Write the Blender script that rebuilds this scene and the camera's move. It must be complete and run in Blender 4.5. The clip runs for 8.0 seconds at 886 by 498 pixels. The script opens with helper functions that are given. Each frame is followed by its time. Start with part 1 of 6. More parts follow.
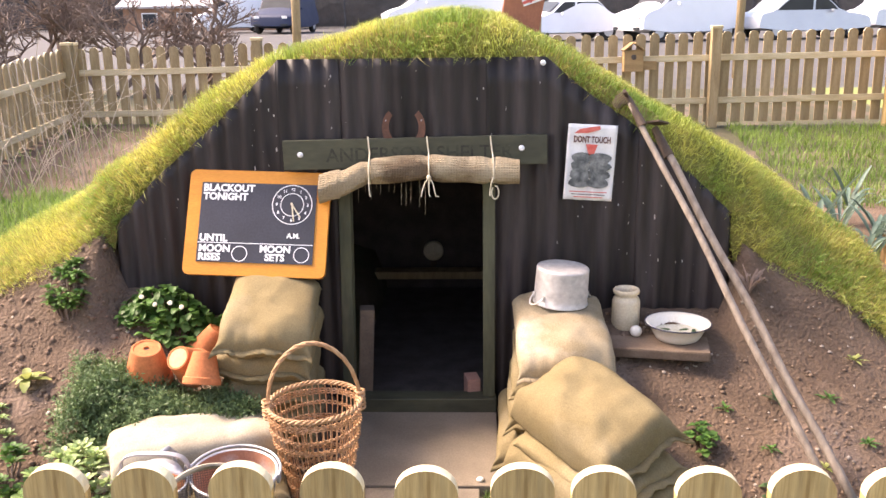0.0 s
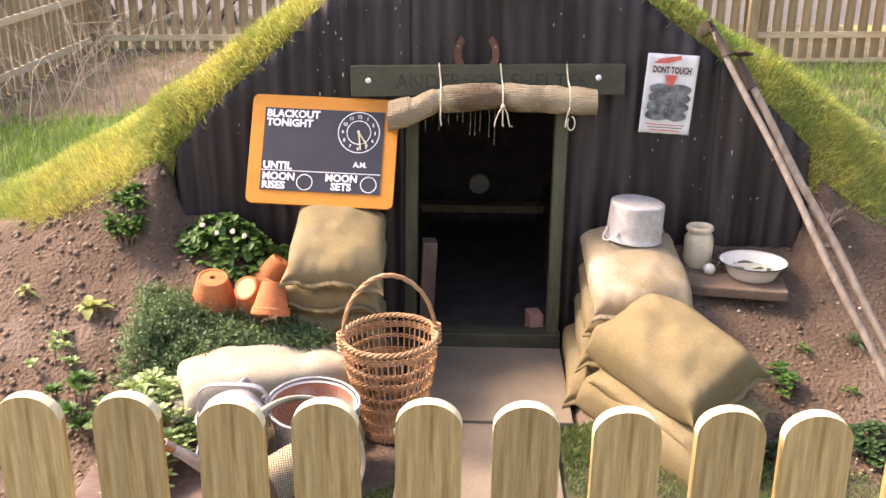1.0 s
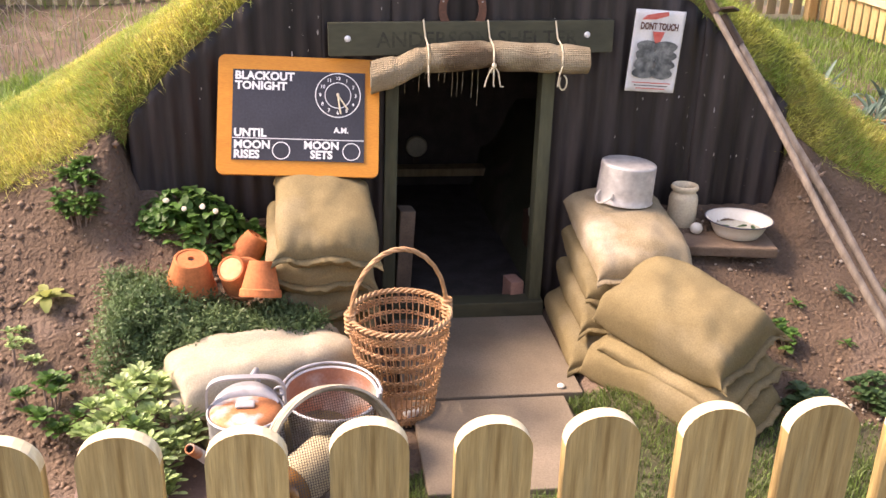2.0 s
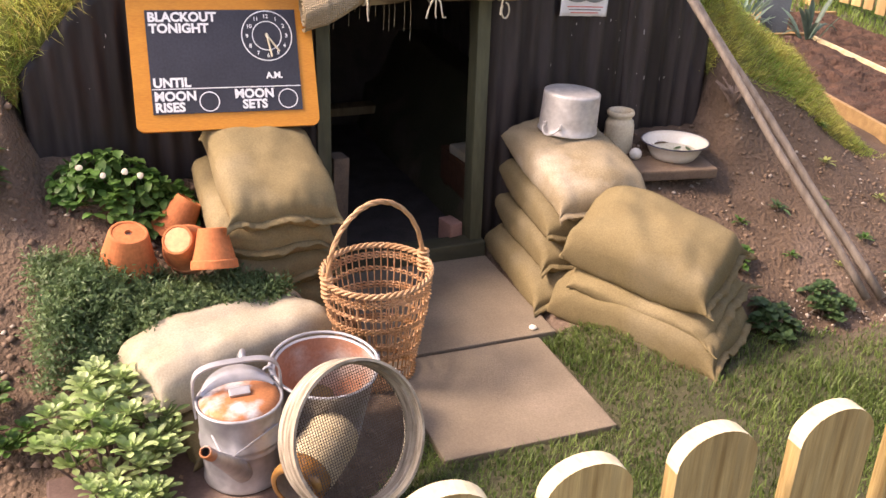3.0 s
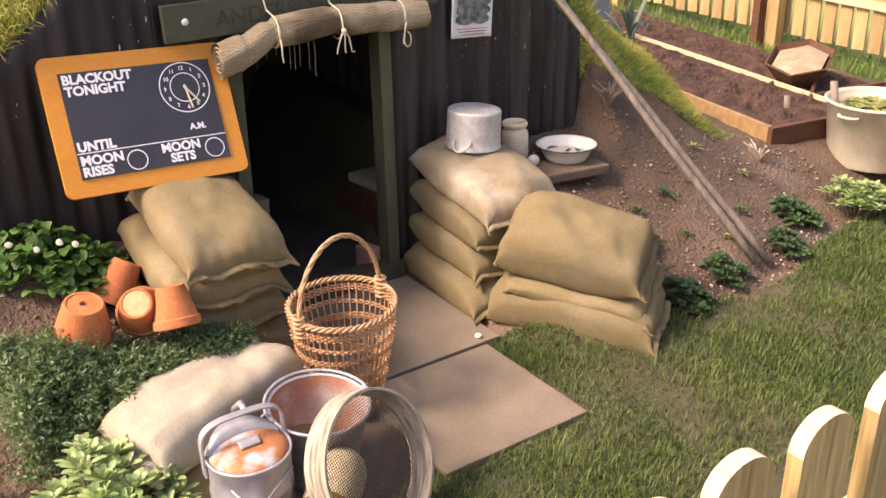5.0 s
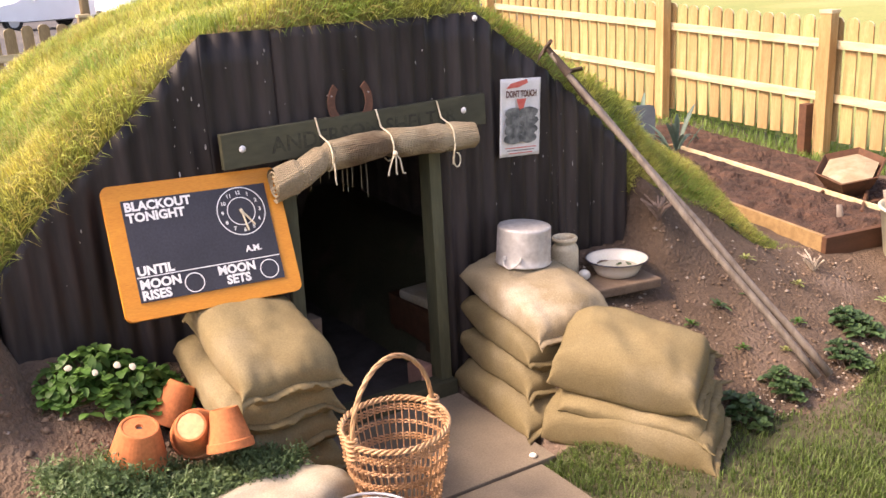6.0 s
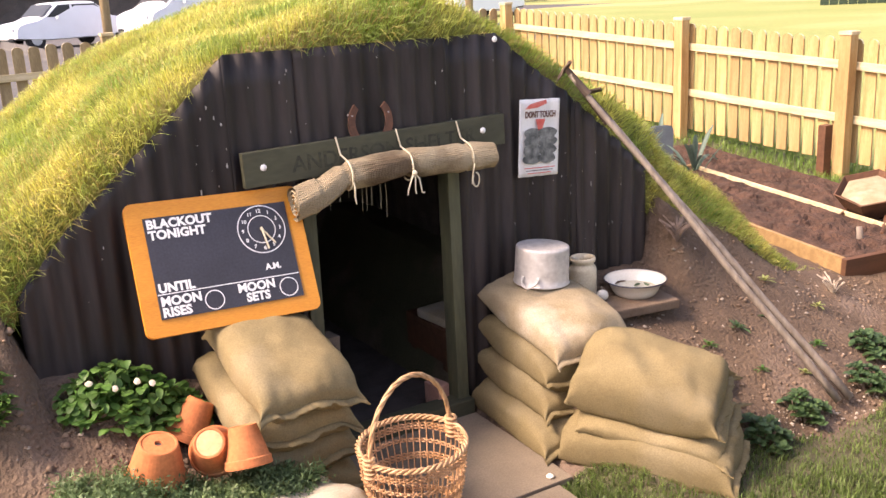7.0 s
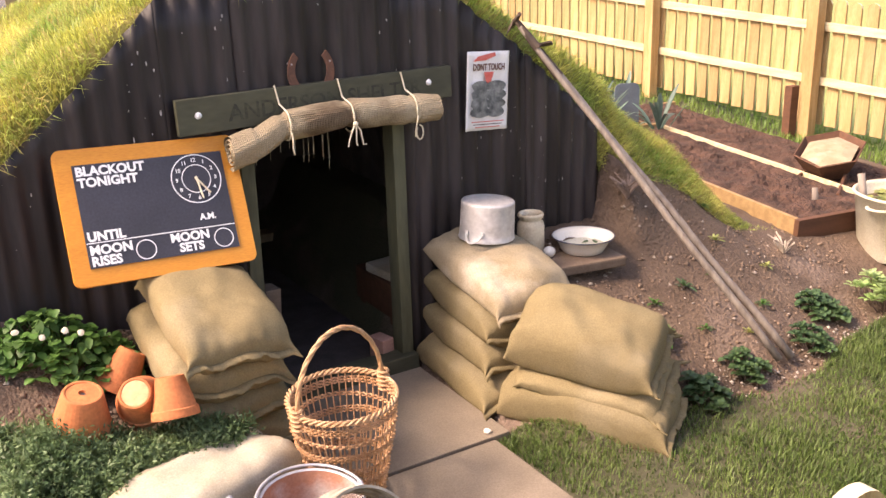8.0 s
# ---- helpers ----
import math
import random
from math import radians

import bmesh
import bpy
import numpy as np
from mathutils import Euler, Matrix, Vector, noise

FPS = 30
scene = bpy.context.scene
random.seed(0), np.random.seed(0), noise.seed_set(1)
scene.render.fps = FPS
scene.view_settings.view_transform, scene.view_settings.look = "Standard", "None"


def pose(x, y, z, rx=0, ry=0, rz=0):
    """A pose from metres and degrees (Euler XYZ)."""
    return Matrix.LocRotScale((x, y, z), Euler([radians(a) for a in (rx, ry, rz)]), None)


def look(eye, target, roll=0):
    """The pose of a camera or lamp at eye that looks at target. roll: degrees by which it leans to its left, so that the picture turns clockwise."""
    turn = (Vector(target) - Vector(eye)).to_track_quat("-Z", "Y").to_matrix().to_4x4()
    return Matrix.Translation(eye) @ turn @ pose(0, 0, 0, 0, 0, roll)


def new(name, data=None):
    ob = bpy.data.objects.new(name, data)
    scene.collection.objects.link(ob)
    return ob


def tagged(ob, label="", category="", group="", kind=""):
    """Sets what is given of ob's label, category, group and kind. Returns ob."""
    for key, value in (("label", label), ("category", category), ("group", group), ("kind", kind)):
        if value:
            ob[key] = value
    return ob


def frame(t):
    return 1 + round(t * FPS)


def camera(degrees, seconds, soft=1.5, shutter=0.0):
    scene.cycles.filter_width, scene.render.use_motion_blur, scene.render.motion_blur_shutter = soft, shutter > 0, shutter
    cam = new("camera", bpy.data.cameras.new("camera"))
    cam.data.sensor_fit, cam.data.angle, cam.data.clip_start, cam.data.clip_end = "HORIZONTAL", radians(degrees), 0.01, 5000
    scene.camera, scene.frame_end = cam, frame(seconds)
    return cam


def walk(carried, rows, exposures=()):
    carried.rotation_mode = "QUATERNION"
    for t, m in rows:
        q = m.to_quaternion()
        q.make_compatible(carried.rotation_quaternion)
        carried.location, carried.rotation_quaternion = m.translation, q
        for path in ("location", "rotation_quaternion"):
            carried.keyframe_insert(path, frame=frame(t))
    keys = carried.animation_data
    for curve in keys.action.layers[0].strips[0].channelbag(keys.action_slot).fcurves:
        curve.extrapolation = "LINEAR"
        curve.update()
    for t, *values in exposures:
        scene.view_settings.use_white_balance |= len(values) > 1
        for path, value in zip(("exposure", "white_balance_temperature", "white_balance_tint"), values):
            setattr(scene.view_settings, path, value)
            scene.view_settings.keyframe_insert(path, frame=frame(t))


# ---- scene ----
cam = camera(51.3, 8.0)
METRES, EYE, TILT, LEAN, TURN = 2.4, 1.91, 0.0, 0.0, 2.3
ROWS = [
    (0.0, 0.0, 0.0, 0.0, -0.2, -14.75, 0.75),
    (0.5, -0.0395, -0.0039, -0.0015, 0.37, -17.37, 0.92),
    (1.0, -0.1306, 0.0426, -0.017, 0.02, -18.78, -0.28),
    (2.5, -0.4847, 0.2176, -0.0405, -16.56, -22.88, -1.21),
    (3.0, -0.5791, 0.3064, -0.0534, -22.47, -25.02, -1.42),
    (3.5, -0.6596, 0.357, -0.0599, -27.12, -27.05, -1.78),
    (4.0, -0.758, 0.3729, -0.0532, -36.09, -28.68, -0.29),
    (4.5, -0.772, 0.3712, -0.0458, -38.11, -28.33, -0.27),
    (5.0, -0.7812, 0.3688, -0.029, -36.64, -23.82, 1.23),
    (6.5, -0.7842, 0.3749, -0.0147, -33.5, -16.0, 3.04),
    (7.0, -0.7882, 0.3727, -0.0125, -33.0, -15.76, 2.86),
    (7.5, -0.7849, 0.3689, -0.018, -32.72, -16.51, 2.54),
    (8.0, -0.7219, 0.3449, -0.0269, -33.7, -18.39, 1.74),
]
walk(cam, [(t, pose(0, 0, EYE, TILT, LEAN, TURN) @ pose(METRES * x, METRES * y, METRES * z, 90 + pitch, roll, yaw)) for t, x, y, z, yaw, pitch, roll in ROWS],
     [(0.0, 1.98, 7750, 24), (1.0, 1.88, 7800, 25), (2.5, 1.55, 7950, 27), (4.5, 1.3, 7950, 27), (7.0, 1.65, 7950, 27), (8.0, 1.65, 7950, 27)])

# ---- light ----
world = bpy.data.worlds.new("sky")
scene.world = world
world.use_nodes = True
SUN = Vector((-0.66, 0.16, 0.73)).normalized()
wn = world.node_tree.nodes
sky = wn.new("ShaderNodeTexSky")
sky.sky_type, sky.sun_disc = "NISHITA", False
sky.sun_elevation = math.asin(SUN.z)
sky.sun_rotation = math.atan2(SUN.x, SUN.y)
sky.air_density, sky.dust_density = 1.0, 2.5
wn["Background"].inputs["Strength"].default_value = 0.15
world.node_tree.links.new(sky.outputs[0], wn["Background"].inputs["Color"])
sun = new("sun", bpy.data.lights.new("sun", "SUN"))
sun.data.energy, sun.data.angle, sun.data.color = 2.4, radians(18), (1.0, 0.94, 0.83)
sun.matrix_world = look(SUN * 30, (0, 0, 0))

# ---- materials ----


def mat(name, a, b=None, scale=8.0, rough=0.8, metal=0.0, bump=0.2, fine=120.0, c=None, vary=0.0, stretch=(1, 1, 1), spec=0.4, sharp=(0.35, 0.65), depth=0.004, island=0.0):
    """Two colours mixed by broad noise, a third in patches, fine grain, bump; vary: change from object to object."""
    m = bpy.data.materials.new(name)
    m.use_nodes = True
    n, l = m.node_tree.nodes, m.node_tree.links
    bs = n["Principled BSDF"]
    tc, mp = n.new("ShaderNodeTexCoord"), n.new("ShaderNodeMapping")
    mp.inputs["Scale"].default_value = stretch
    l.new(tc.outputs["Object"], mp.inputs["Vector"])
    big, small = n.new("ShaderNodeTexNoise"), n.new("ShaderNodeTexNoise")
    big.inputs["Scale"].default_value, big.inputs["Detail"].default_value = scale, 6
    small.inputs["Scale"].default_value, small.inputs["Detail"].default_value = fine, 3
    l.new(mp.outputs[0], big.inputs["Vector"])
    l.new(mp.outputs[0], small.inputs["Vector"])
    ramp = n.new("ShaderNodeValToRGB")
    ramp.color_ramp.elements[0].position, ramp.color_ramp.elements[1].position = sharp
    ramp.color_ramp.elements[0].color = (*a, 1)
    ramp.color_ramp.elements[1].color = (*(b or [v * 0.75 for v in a]), 1)
    l.new(big.outputs["Fac"], ramp.inputs[0])
    col = ramp.outputs[0]
    if c:
        third, pr, mx = n.new("ShaderNodeTexNoise"), n.new("ShaderNodeValToRGB"), n.new("ShaderNodeMixRGB")
        third.inputs["Scale"].default_value, third.inputs["Detail"].default_value = scale * 0.45, 5
        l.new(mp.outputs[0], third.inputs["Vector"])
        pr.color_ramp.elements[0].position, pr.color_ramp.elements[1].position = 0.54, 0.66
        l.new(third.outputs["Fac"], pr.inputs[0])
        l.new(pr.outputs[0], mx.inputs[0])
        l.new(col, mx.inputs[1])
        mx.inputs[2].default_value = (*c, 1)
        col = mx.outputs[0]
    grain = n.new("ShaderNodeMixRGB")
    grain.blend_type, grain.inputs[0].default_value = "OVERLAY", 0.35
    l.new(col, grain.inputs[1])
    l.new(small.outputs["Fac"], grain.inputs[2])
    col = grain.outputs[0]
    if vary or island:
        hs, mr = n.new("ShaderNodeHueSaturation"), n.new("ShaderNodeMapRange")
        if island:
            info = n.new("ShaderNodeNewGeometry")
            out, amount = info.outputs["Random Per Island"], island
        else:
            info = n.new("ShaderNodeObjectInfo")
            out, amount = info.outputs["Random"], vary
        mr.inputs["To Min"].default_value, mr.inputs["To Max"].default_value = 1 - amount, 1 + amount
        l.new(out, mr.inputs["Value"])
        l.new(mr.outputs[0], hs.inputs["Value"])
        l.new(col, hs.inputs["Color"])
        col = hs.outputs[0]
    l.new(col, bs.inputs["Base Color"])
    bs.inputs["Roughness"].default_value, bs.inputs["Metallic"].default_value = rough, metal
    bs.inputs["Specular IOR Level"].default_value = spec
    if bump:
        ad, bp = n.new("ShaderNodeMath"), n.new("ShaderNodeBump")
        ad.operation = "ADD"
        l.new(big.outputs["Fac"], ad.inputs[0])
        l.new(small.outputs["Fac"], ad.inputs[1])
        bp.inputs["Strength"].default_value, bp.inputs["Distance"].default_value = bump, depth
        l.new(ad.outputs[0], bp.inputs["Height"])
        l.new(bp.outputs[0], bs.inputs["Normal"])
    return m


def weave(name, a, b, pitch, bump=0.6, stain=None):
    """Plain-woven sacking: two crossing waves over the stained cloth colour."""
    m = mat(name, a, b, 7, 0.95, bump=0, fine=170, c=stain, vary=0.08, spec=0.1)
    n, l = m.node_tree.nodes, m.node_tree.links
    bs, tc = n["Principled BSDF"], n.new("ShaderNodeTexCoord")
    waves = []
    for d in ("X", "Y", "Z"):
        w = n.new("ShaderNodeTexWave")
        w.bands_direction = d
        w.inputs["Scale"].default_value = 0.314 / pitch
        w.inputs["Distortion"].default_value, w.inputs["Detail"].default_value = 1.2, 1
        l.new(tc.outputs["Object"], w.inputs["Vector"])
        waves.append(w)
    ad, ad2, bp = n.new("ShaderNodeMath"), n.new("ShaderNodeMath"), n.new("ShaderNodeBump")
    l.new(waves[0].outputs["Fac"], ad.inputs[0])
    l.new(waves[1].outputs["Fac"], ad.inputs[1])
    l.new(ad.outputs[0], ad2.inputs[0])
    l.new(waves[2].outputs["Fac"], ad2.inputs[1])
    l.new(ad2.outputs[0], bp.inputs["Height"])
    bp.inputs["Strength"].default_value, bp.inputs["Distance"].default_value = bump, 0.002
    l.new(bp.outputs[0], bs.inputs["Normal"])
    old = bs.inputs["Base Color"].links[0].from_socket
    mx, mr = n.new("ShaderNodeMixRGB"), n.new("ShaderNodeMapRange")
    mx.blend_type, mx.inputs[0].default_value = "MULTIPLY", 0.2
    mr.inputs["From Max"].default_value, mr.inputs["To Min"].default_value = 2.4, 0.62
    l.new(ad2.outputs[0], mr.inputs["Value"])
    l.new(old, mx.inputs[1])
    l.new(mr.outputs[0], mx.inputs[2])
    l.new(mx.outputs[0], bs.inputs["Base Color"])
    return m


def leafy(name, a, b, rough=0.5, island=0.35):
    m = mat(name, a, b, 3.0, rough, bump=0, fine=40, island=island)
    n, l = m.node_tree.nodes, m.node_tree.links
    bs, tr, mx = n["Principled BSDF"], n.new("ShaderNodeBsdfTranslucent"), n.new("ShaderNodeMixShader")
    src = bs.inputs["Base Color"].links[0].from_socket
    l.new(src, tr.inputs["Color"])
    mx.inputs[0].default_value = 0.35
    l.new(bs.outputs[0], mx.inputs[1])
    l.new(tr.outputs[0], mx.inputs[2])
    l.new(mx.outputs[0], n["Material Output"].inputs["Surface"])
    return m


SOIL = mat("soil", (0.143, 0.096, 0.065), (0.092, 0.060, 0.040), 5, 0.95, bump=0.9, fine=60, depth=0.02, c=(0.17, 0.12, 0.09))
TILTH = mat("dug_soil", (0.10, 0.052, 0.034), (0.045, 0.024, 0.016), 9, 0.95, bump=1.0, fine=50, depth=0.03)
TURF = mat("turf", (0.26, 0.22, 0.06), (0.14, 0.15, 0.035), 4, 0.95, bump=0.5, fine=80, c=(0.22, 0.17, 0.06), depth=0.01)
LAWN = mat("worn_lawn", (0.075, 0.070, 0.038), (0.060, 0.058, 0.030), 4, 0.95, bump=0.6, fine=90, c=(0.135, 0.10, 0.072), depth=0.01)
MEADOW = mat("far_meadow", (0.26, 0.27, 0.09), (0.19, 0.23, 0.065), 0.25, 0.95, bump=0.3, fine=20, c=(0.40, 0.33, 0.14))
BLADE = leafy("grass_blade", (0.58, 0.55, 0.14), (0.21, 0.32, 0.06), island=0.45)
BLADE_LAWN = leafy("lawn_blade", (0.135, 0.195, 0.05), (0.08, 0.135, 0.03), island=0.5)
DRY = leafy("dry_grass", (0.52, 0.43, 0.14), (0.36, 0.28, 0.08))
TAR = mat("tarred_iron", (0.016, 0.0125, 0.0125), (0.056, 0.045, 0.044), 8, 0.5, bump=0.15, fine=60, stretch=(1, 1, 0.12), spec=0.3, sharp=(0.38, 0.68))
FLAKE = mat("bare_zinc_flake", (0.5, 0.48, 0.47), (0.3, 0.27, 0.26), 60, 0.6, bump=0)
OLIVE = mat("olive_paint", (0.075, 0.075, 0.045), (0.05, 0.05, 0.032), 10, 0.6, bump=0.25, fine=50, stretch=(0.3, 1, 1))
# weathered frame olive, lightened for the light that falls on the posts
OLIVE_LIT = mat("weathered_green_paint_lit", (0.10, 0.10, 0.055), (0.06, 0.062, 0.038), 12, 0.7, bump=0.3, fine=60, stretch=(1, 1, 0.2), c=(0.13, 0.11, 0.07))
STENCIL = mat("stencil_ink", (0.036, 0.036, 0.026), (0.06, 0.06, 0.038), 30, 0.8, bump=0)
PICKET = mat("pale_softwood", (0.49, 0.355, 0.155), (0.27, 0.175, 0.065), 11, 0.75, bump=0.45, fine=60, vary=0.18, stretch=(7, 7, 0.4), c=(0.36, 0.27, 0.125))
SAWN = mat("sawn_end_grain", (0.66, 0.58, 0.40), (0.55, 0.46, 0.29), 20, 0.85, bump=0.3, fine=90)
# side fence boards with the sunlight put into the colour
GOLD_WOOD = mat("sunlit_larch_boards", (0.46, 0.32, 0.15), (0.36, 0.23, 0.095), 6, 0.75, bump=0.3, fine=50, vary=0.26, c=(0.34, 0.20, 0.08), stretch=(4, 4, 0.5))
GREY_WOOD = mat("dull_boards", (0.36, 0.27, 0.15), (0.25, 0.18, 0.095), 6, 0.8, bump=0.2, fine=50, vary=0.15, stretch=(4, 4, 0.5))
RAIL = mat("pale_rail", (0.62, 0.52, 0.34), (0.48, 0.38, 0.22), 6, 0.8, bump=0.2, stretch=(0.5, 4, 4))
DARK_POST = mat("dark_stained_post", (0.10, 0.07, 0.045), (0.06, 0.04, 0.03), 6, 0.8, stretch=(3, 3, 0.5))
SLAB = mat("concrete_slab", (0.23, 0.185, 0.135), (0.17, 0.135, 0.098), 3.5, 0.9, bump=0.35, fine=150, c=(0.25, 0.20, 0.15), vary=0.06)
WET_SLAB = mat("red_brown_slab", (0.135, 0.085, 0.072), (0.095, 0.06, 0.052), 5, 0.65, bump=0.3, fine=90, c=(0.2, 0.14, 0.11))
HESSIAN = weave("hessian_sack", (0.240, 0.190, 0.103), (0.212, 0.165, 0.088), 0.0032, bump=0.3, stain=(0.255, 0.208, 0.125))
HESSIAN_PALE = weave("weathered_hessian", (0.36, 0.295, 0.20), (0.28, 0.22, 0.135), 0.0034, bump=0.3, stain=(0.46, 0.40, 0.31))
HESSIAN_WHITE = weave("bleached_sack", (0.46, 0.41, 0.32), (0.41, 0.355, 0.26), 0.0032, bump=0.25, stain=(0.42, 0.34, 0.22))
HESSIAN_ROLL = weave("hessian_blind", (0.42, 0.345, 0.235), (0.33, 0.26, 0.17), 0.007, bump=0.9, stain=(0.16, 0.115, 0.075))
STRING = mat("white_string", (0.70, 0.63, 0.48), (0.55, 0.48, 0.34), 40, 0.9)
WICKER = mat("brown_willow", (0.50, 0.29, 0.16), (0.36, 0.19, 0.09), 14, 0.5, bump=0.3, fine=80, vary=0.15, island=0.22)
WICKER_PALE = mat("pale_willow_handle", (0.50, 0.31, 0.17), (0.39, 0.22, 0.11), 14, 0.5, bump=0.3)
TERRA = mat("terracotta", (0.50, 0.165, 0.06), (0.41, 0.13, 0.048), 8, 0.85, bump=0.2, fine=80, vary=0.12, c=(0.52, 0.22, 0.10))
TERRA_PALE = mat("pale_terracotta", (0.66, 0.38, 0.20), (0.58, 0.31, 0.15), 10, 0.9, bump=0.15, fine=80)
ALU = mat("dull_aluminium", (0.56, 0.54, 0.52), (0.46, 0.44, 0.42), 12, 0.5, 0.35, bump=0.15, fine=40)
ZINC = mat("galvanised_steel", (0.50, 0.50, 0.52), (0.38, 0.38, 0.40), 9, 0.5, 0.6, bump=0.12, fine=30, c=(0.58, 0.58, 0.6))
RUST_ZINC = mat("rust_stained_zinc", (0.50, 0.49, 0.49), (0.44, 0.17, 0.07), 9, 0.6, 0.2, bump=0.15, sharp=(0.40, 0.52))
IRON_RED = mat("rusty_horseshoe_iron", (0.17, 0.078, 0.05), (0.10, 0.048, 0.034), 20, 0.8)
RAKE_IRON = mat("dark_rusted_iron", (0.105, 0.068, 0.046), (0.065, 0.045, 0.034), 20, 0.75)
ENAMEL = mat("cream_enamel", (0.80, 0.77, 0.69), (0.74, 0.70, 0.60), 6, 0.25, bump=0.03, spec=0.5)
BLUE_RIM = mat("dark_blue_enamel_rim", (0.02, 0.025, 0.05), (0.03, 0.03, 0.05), 30, 0.3, bump=0)
STONEWARE = mat("cream_stoneware", (0.62, 0.53, 0.38), (0.52, 0.43, 0.29), 8, 0.35, bump=0.05)
ASHWOOD = mat("worn_ash_shaft", (0.27, 0.225, 0.185), (0.17, 0.135, 0.108), 9, 0.7, bump=0.3, stretch=(4, 4, 0.4))
ORANGE = mat("orange_varnished_frame", (0.68, 0.27, 0.035), (0.64, 0.245, 0.03), 9, 0.45, bump=0.04, stretch=(0.5, 3, 3))
SLATE = mat("blackboard_slate", (0.042, 0.042, 0.055), (0.033, 0.033, 0.042), 6, 0.55, bump=0.05)
CHALK = mat("white_lettering", (0.82, 0.82, 0.82), (0.74, 0.74, 0.74), 40, 0.7, bump=0)
PAPER = mat("poster_paper", (0.80, 0.79, 0.78), (0.74, 0.73, 0.71), 10, 0.6, bump=0.05)
RED_INK = mat("red_ink", (0.62, 0.10, 0.08), (0.7, 0.2, 0.16), 20, 0.6, bump=0)
BROWN_INK = mat("dark_brown_ink", (0.09, 0.03, 0.02), (0.14, 0.05, 0.03), 20, 0.6, bump=0)
GREY_INK = mat("mottled_grey_print", (0.06, 0.068, 0.07), (0.24, 0.25, 0.24), 28, 0.6, bump=0)
BRASS = mat("honey_glass", (0.33, 0.165, 0.05), (0.27, 0.13, 0.04), 8, 0.2, bump=0, spec=0.6)
CANE = mat("cream_canvas_net", (0.60, 0.52, 0.36), (0.50, 0.42, 0.27), 60, 0.85)
ASH_HOOP = mat("weathered_bent_wood", (0.47, 0.42, 0.335), (0.20, 0.165, 0.12), 9, 0.85, bump=0.7, stretch=(1, 1, 9), fine=60)
MESH_IRON = mat("rusty_wire_mesh", (0.16, 0.13, 0.11), (0.10, 0.08, 0.07), 20, 0.7, 0.3)
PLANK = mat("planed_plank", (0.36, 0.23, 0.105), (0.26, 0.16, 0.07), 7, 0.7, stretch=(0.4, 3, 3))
# red-brown, also darkened to hold the shade on the raised beds' near ends
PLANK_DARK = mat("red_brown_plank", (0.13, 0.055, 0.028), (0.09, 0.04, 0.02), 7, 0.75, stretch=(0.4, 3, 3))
CREAM_PAINT = mat("chalky_cream_paint", (0.60, 0.56, 0.44), (0.48, 0.43, 0.31), 6, 0.6, c=(0.5, 0.45, 0.32))
STONE = mat("pale_pebble", (0.42, 0.36, 0.30), (0.30, 0.24, 0.19), 12, 0.8, island=0.4)
LEAF_DARK = leafy("dark_thyme_leaf", (0.05, 0.10, 0.04), (0.09, 0.16, 0.06))
LEAF_THYME = leafy("thyme_sprig_leaf", (0.085, 0.15, 0.06), (0.16, 0.235, 0.10))
GRASS_FOOT = leafy("lush_fence_grass", (0.20, 0.30, 0.06), (0.12, 0.22, 0.04))
LEAF_MID = leafy("strawberry_leaf", (0.06, 0.15, 0.03), (0.10, 0.20, 0.045))
LEAF_PALE = leafy("fleshy_pale_leaf", (0.22, 0.35, 0.11), (0.46, 0.55, 0.27), 0.36)
LEAF_YELLOW = leafy("yellowing_leaf", (0.34, 0.36, 0.12), (0.24, 0.28, 0.08))
LEAF_GREY = leafy("grey_green_leek_leaf", (0.16, 0.24, 0.19), (0.10, 0.17, 0.13))
TWIG = mat("bare_twig", (0.22, 0.16, 0.13), (0.14, 0.10, 0.08), 20, 0.9)
PALE_TWIG = mat("pale_dry_stem", (0.50, 0.42, 0.33), (0.40, 0.32, 0.25), 20, 0.9)
# shade of the shelter's inside and of small holes, lifted for doorway glare
DARK = mat("dark_interior_tone", (0.10, 0.082, 0.075), (0.065, 0.053, 0.048), 9, 0.9)
WHITE_CAR = mat("white_car_paint", (0.78, 0.79, 0.82), (0.74, 0.75, 0.78), 2, 0.3, bump=0, spec=0.5)
SILVER_CAR = mat("silver_car_paint", (0.48, 0.50, 0.53), (0.44, 0.46, 0.5), 2, 0.3, 0.3, bump=0)
BLUE_CAR = mat("dark_blue_car_paint", (0.02, 0.03, 0.07), (0.03, 0.04, 0.08), 2, 0.6, bump=0)
CAR_GLASS = mat("dark_car_window", (0.03, 0.035, 0.04), (0.04, 0.045, 0.05), 2, 0.35, bump=0, spec=0.2)
RUBBER = mat("tyre_rubber", (0.02, 0.02, 0.02), (0.03, 0.03, 0.03), 8, 0.8)
TARMAC = mat("tarmac", (0.10, 0.095, 0.09), (0.075, 0.07, 0.07), 3, 0.9, fine=30)
MESH_DARK = mat("dark_netting", (0.05, 0.05, 0.055), (0.08, 0.08, 0.085), 3, 0.9)
BRICK = mat("brown_brick_wall", (0.34, 0.20, 0.13), (0.26, 0.15, 0.10), 3, 0.9)
ROOF = mat("pale_roof_sheet", (0.5, 0.5, 0.52), (0.42, 0.42, 0.44), 2, 0.7)


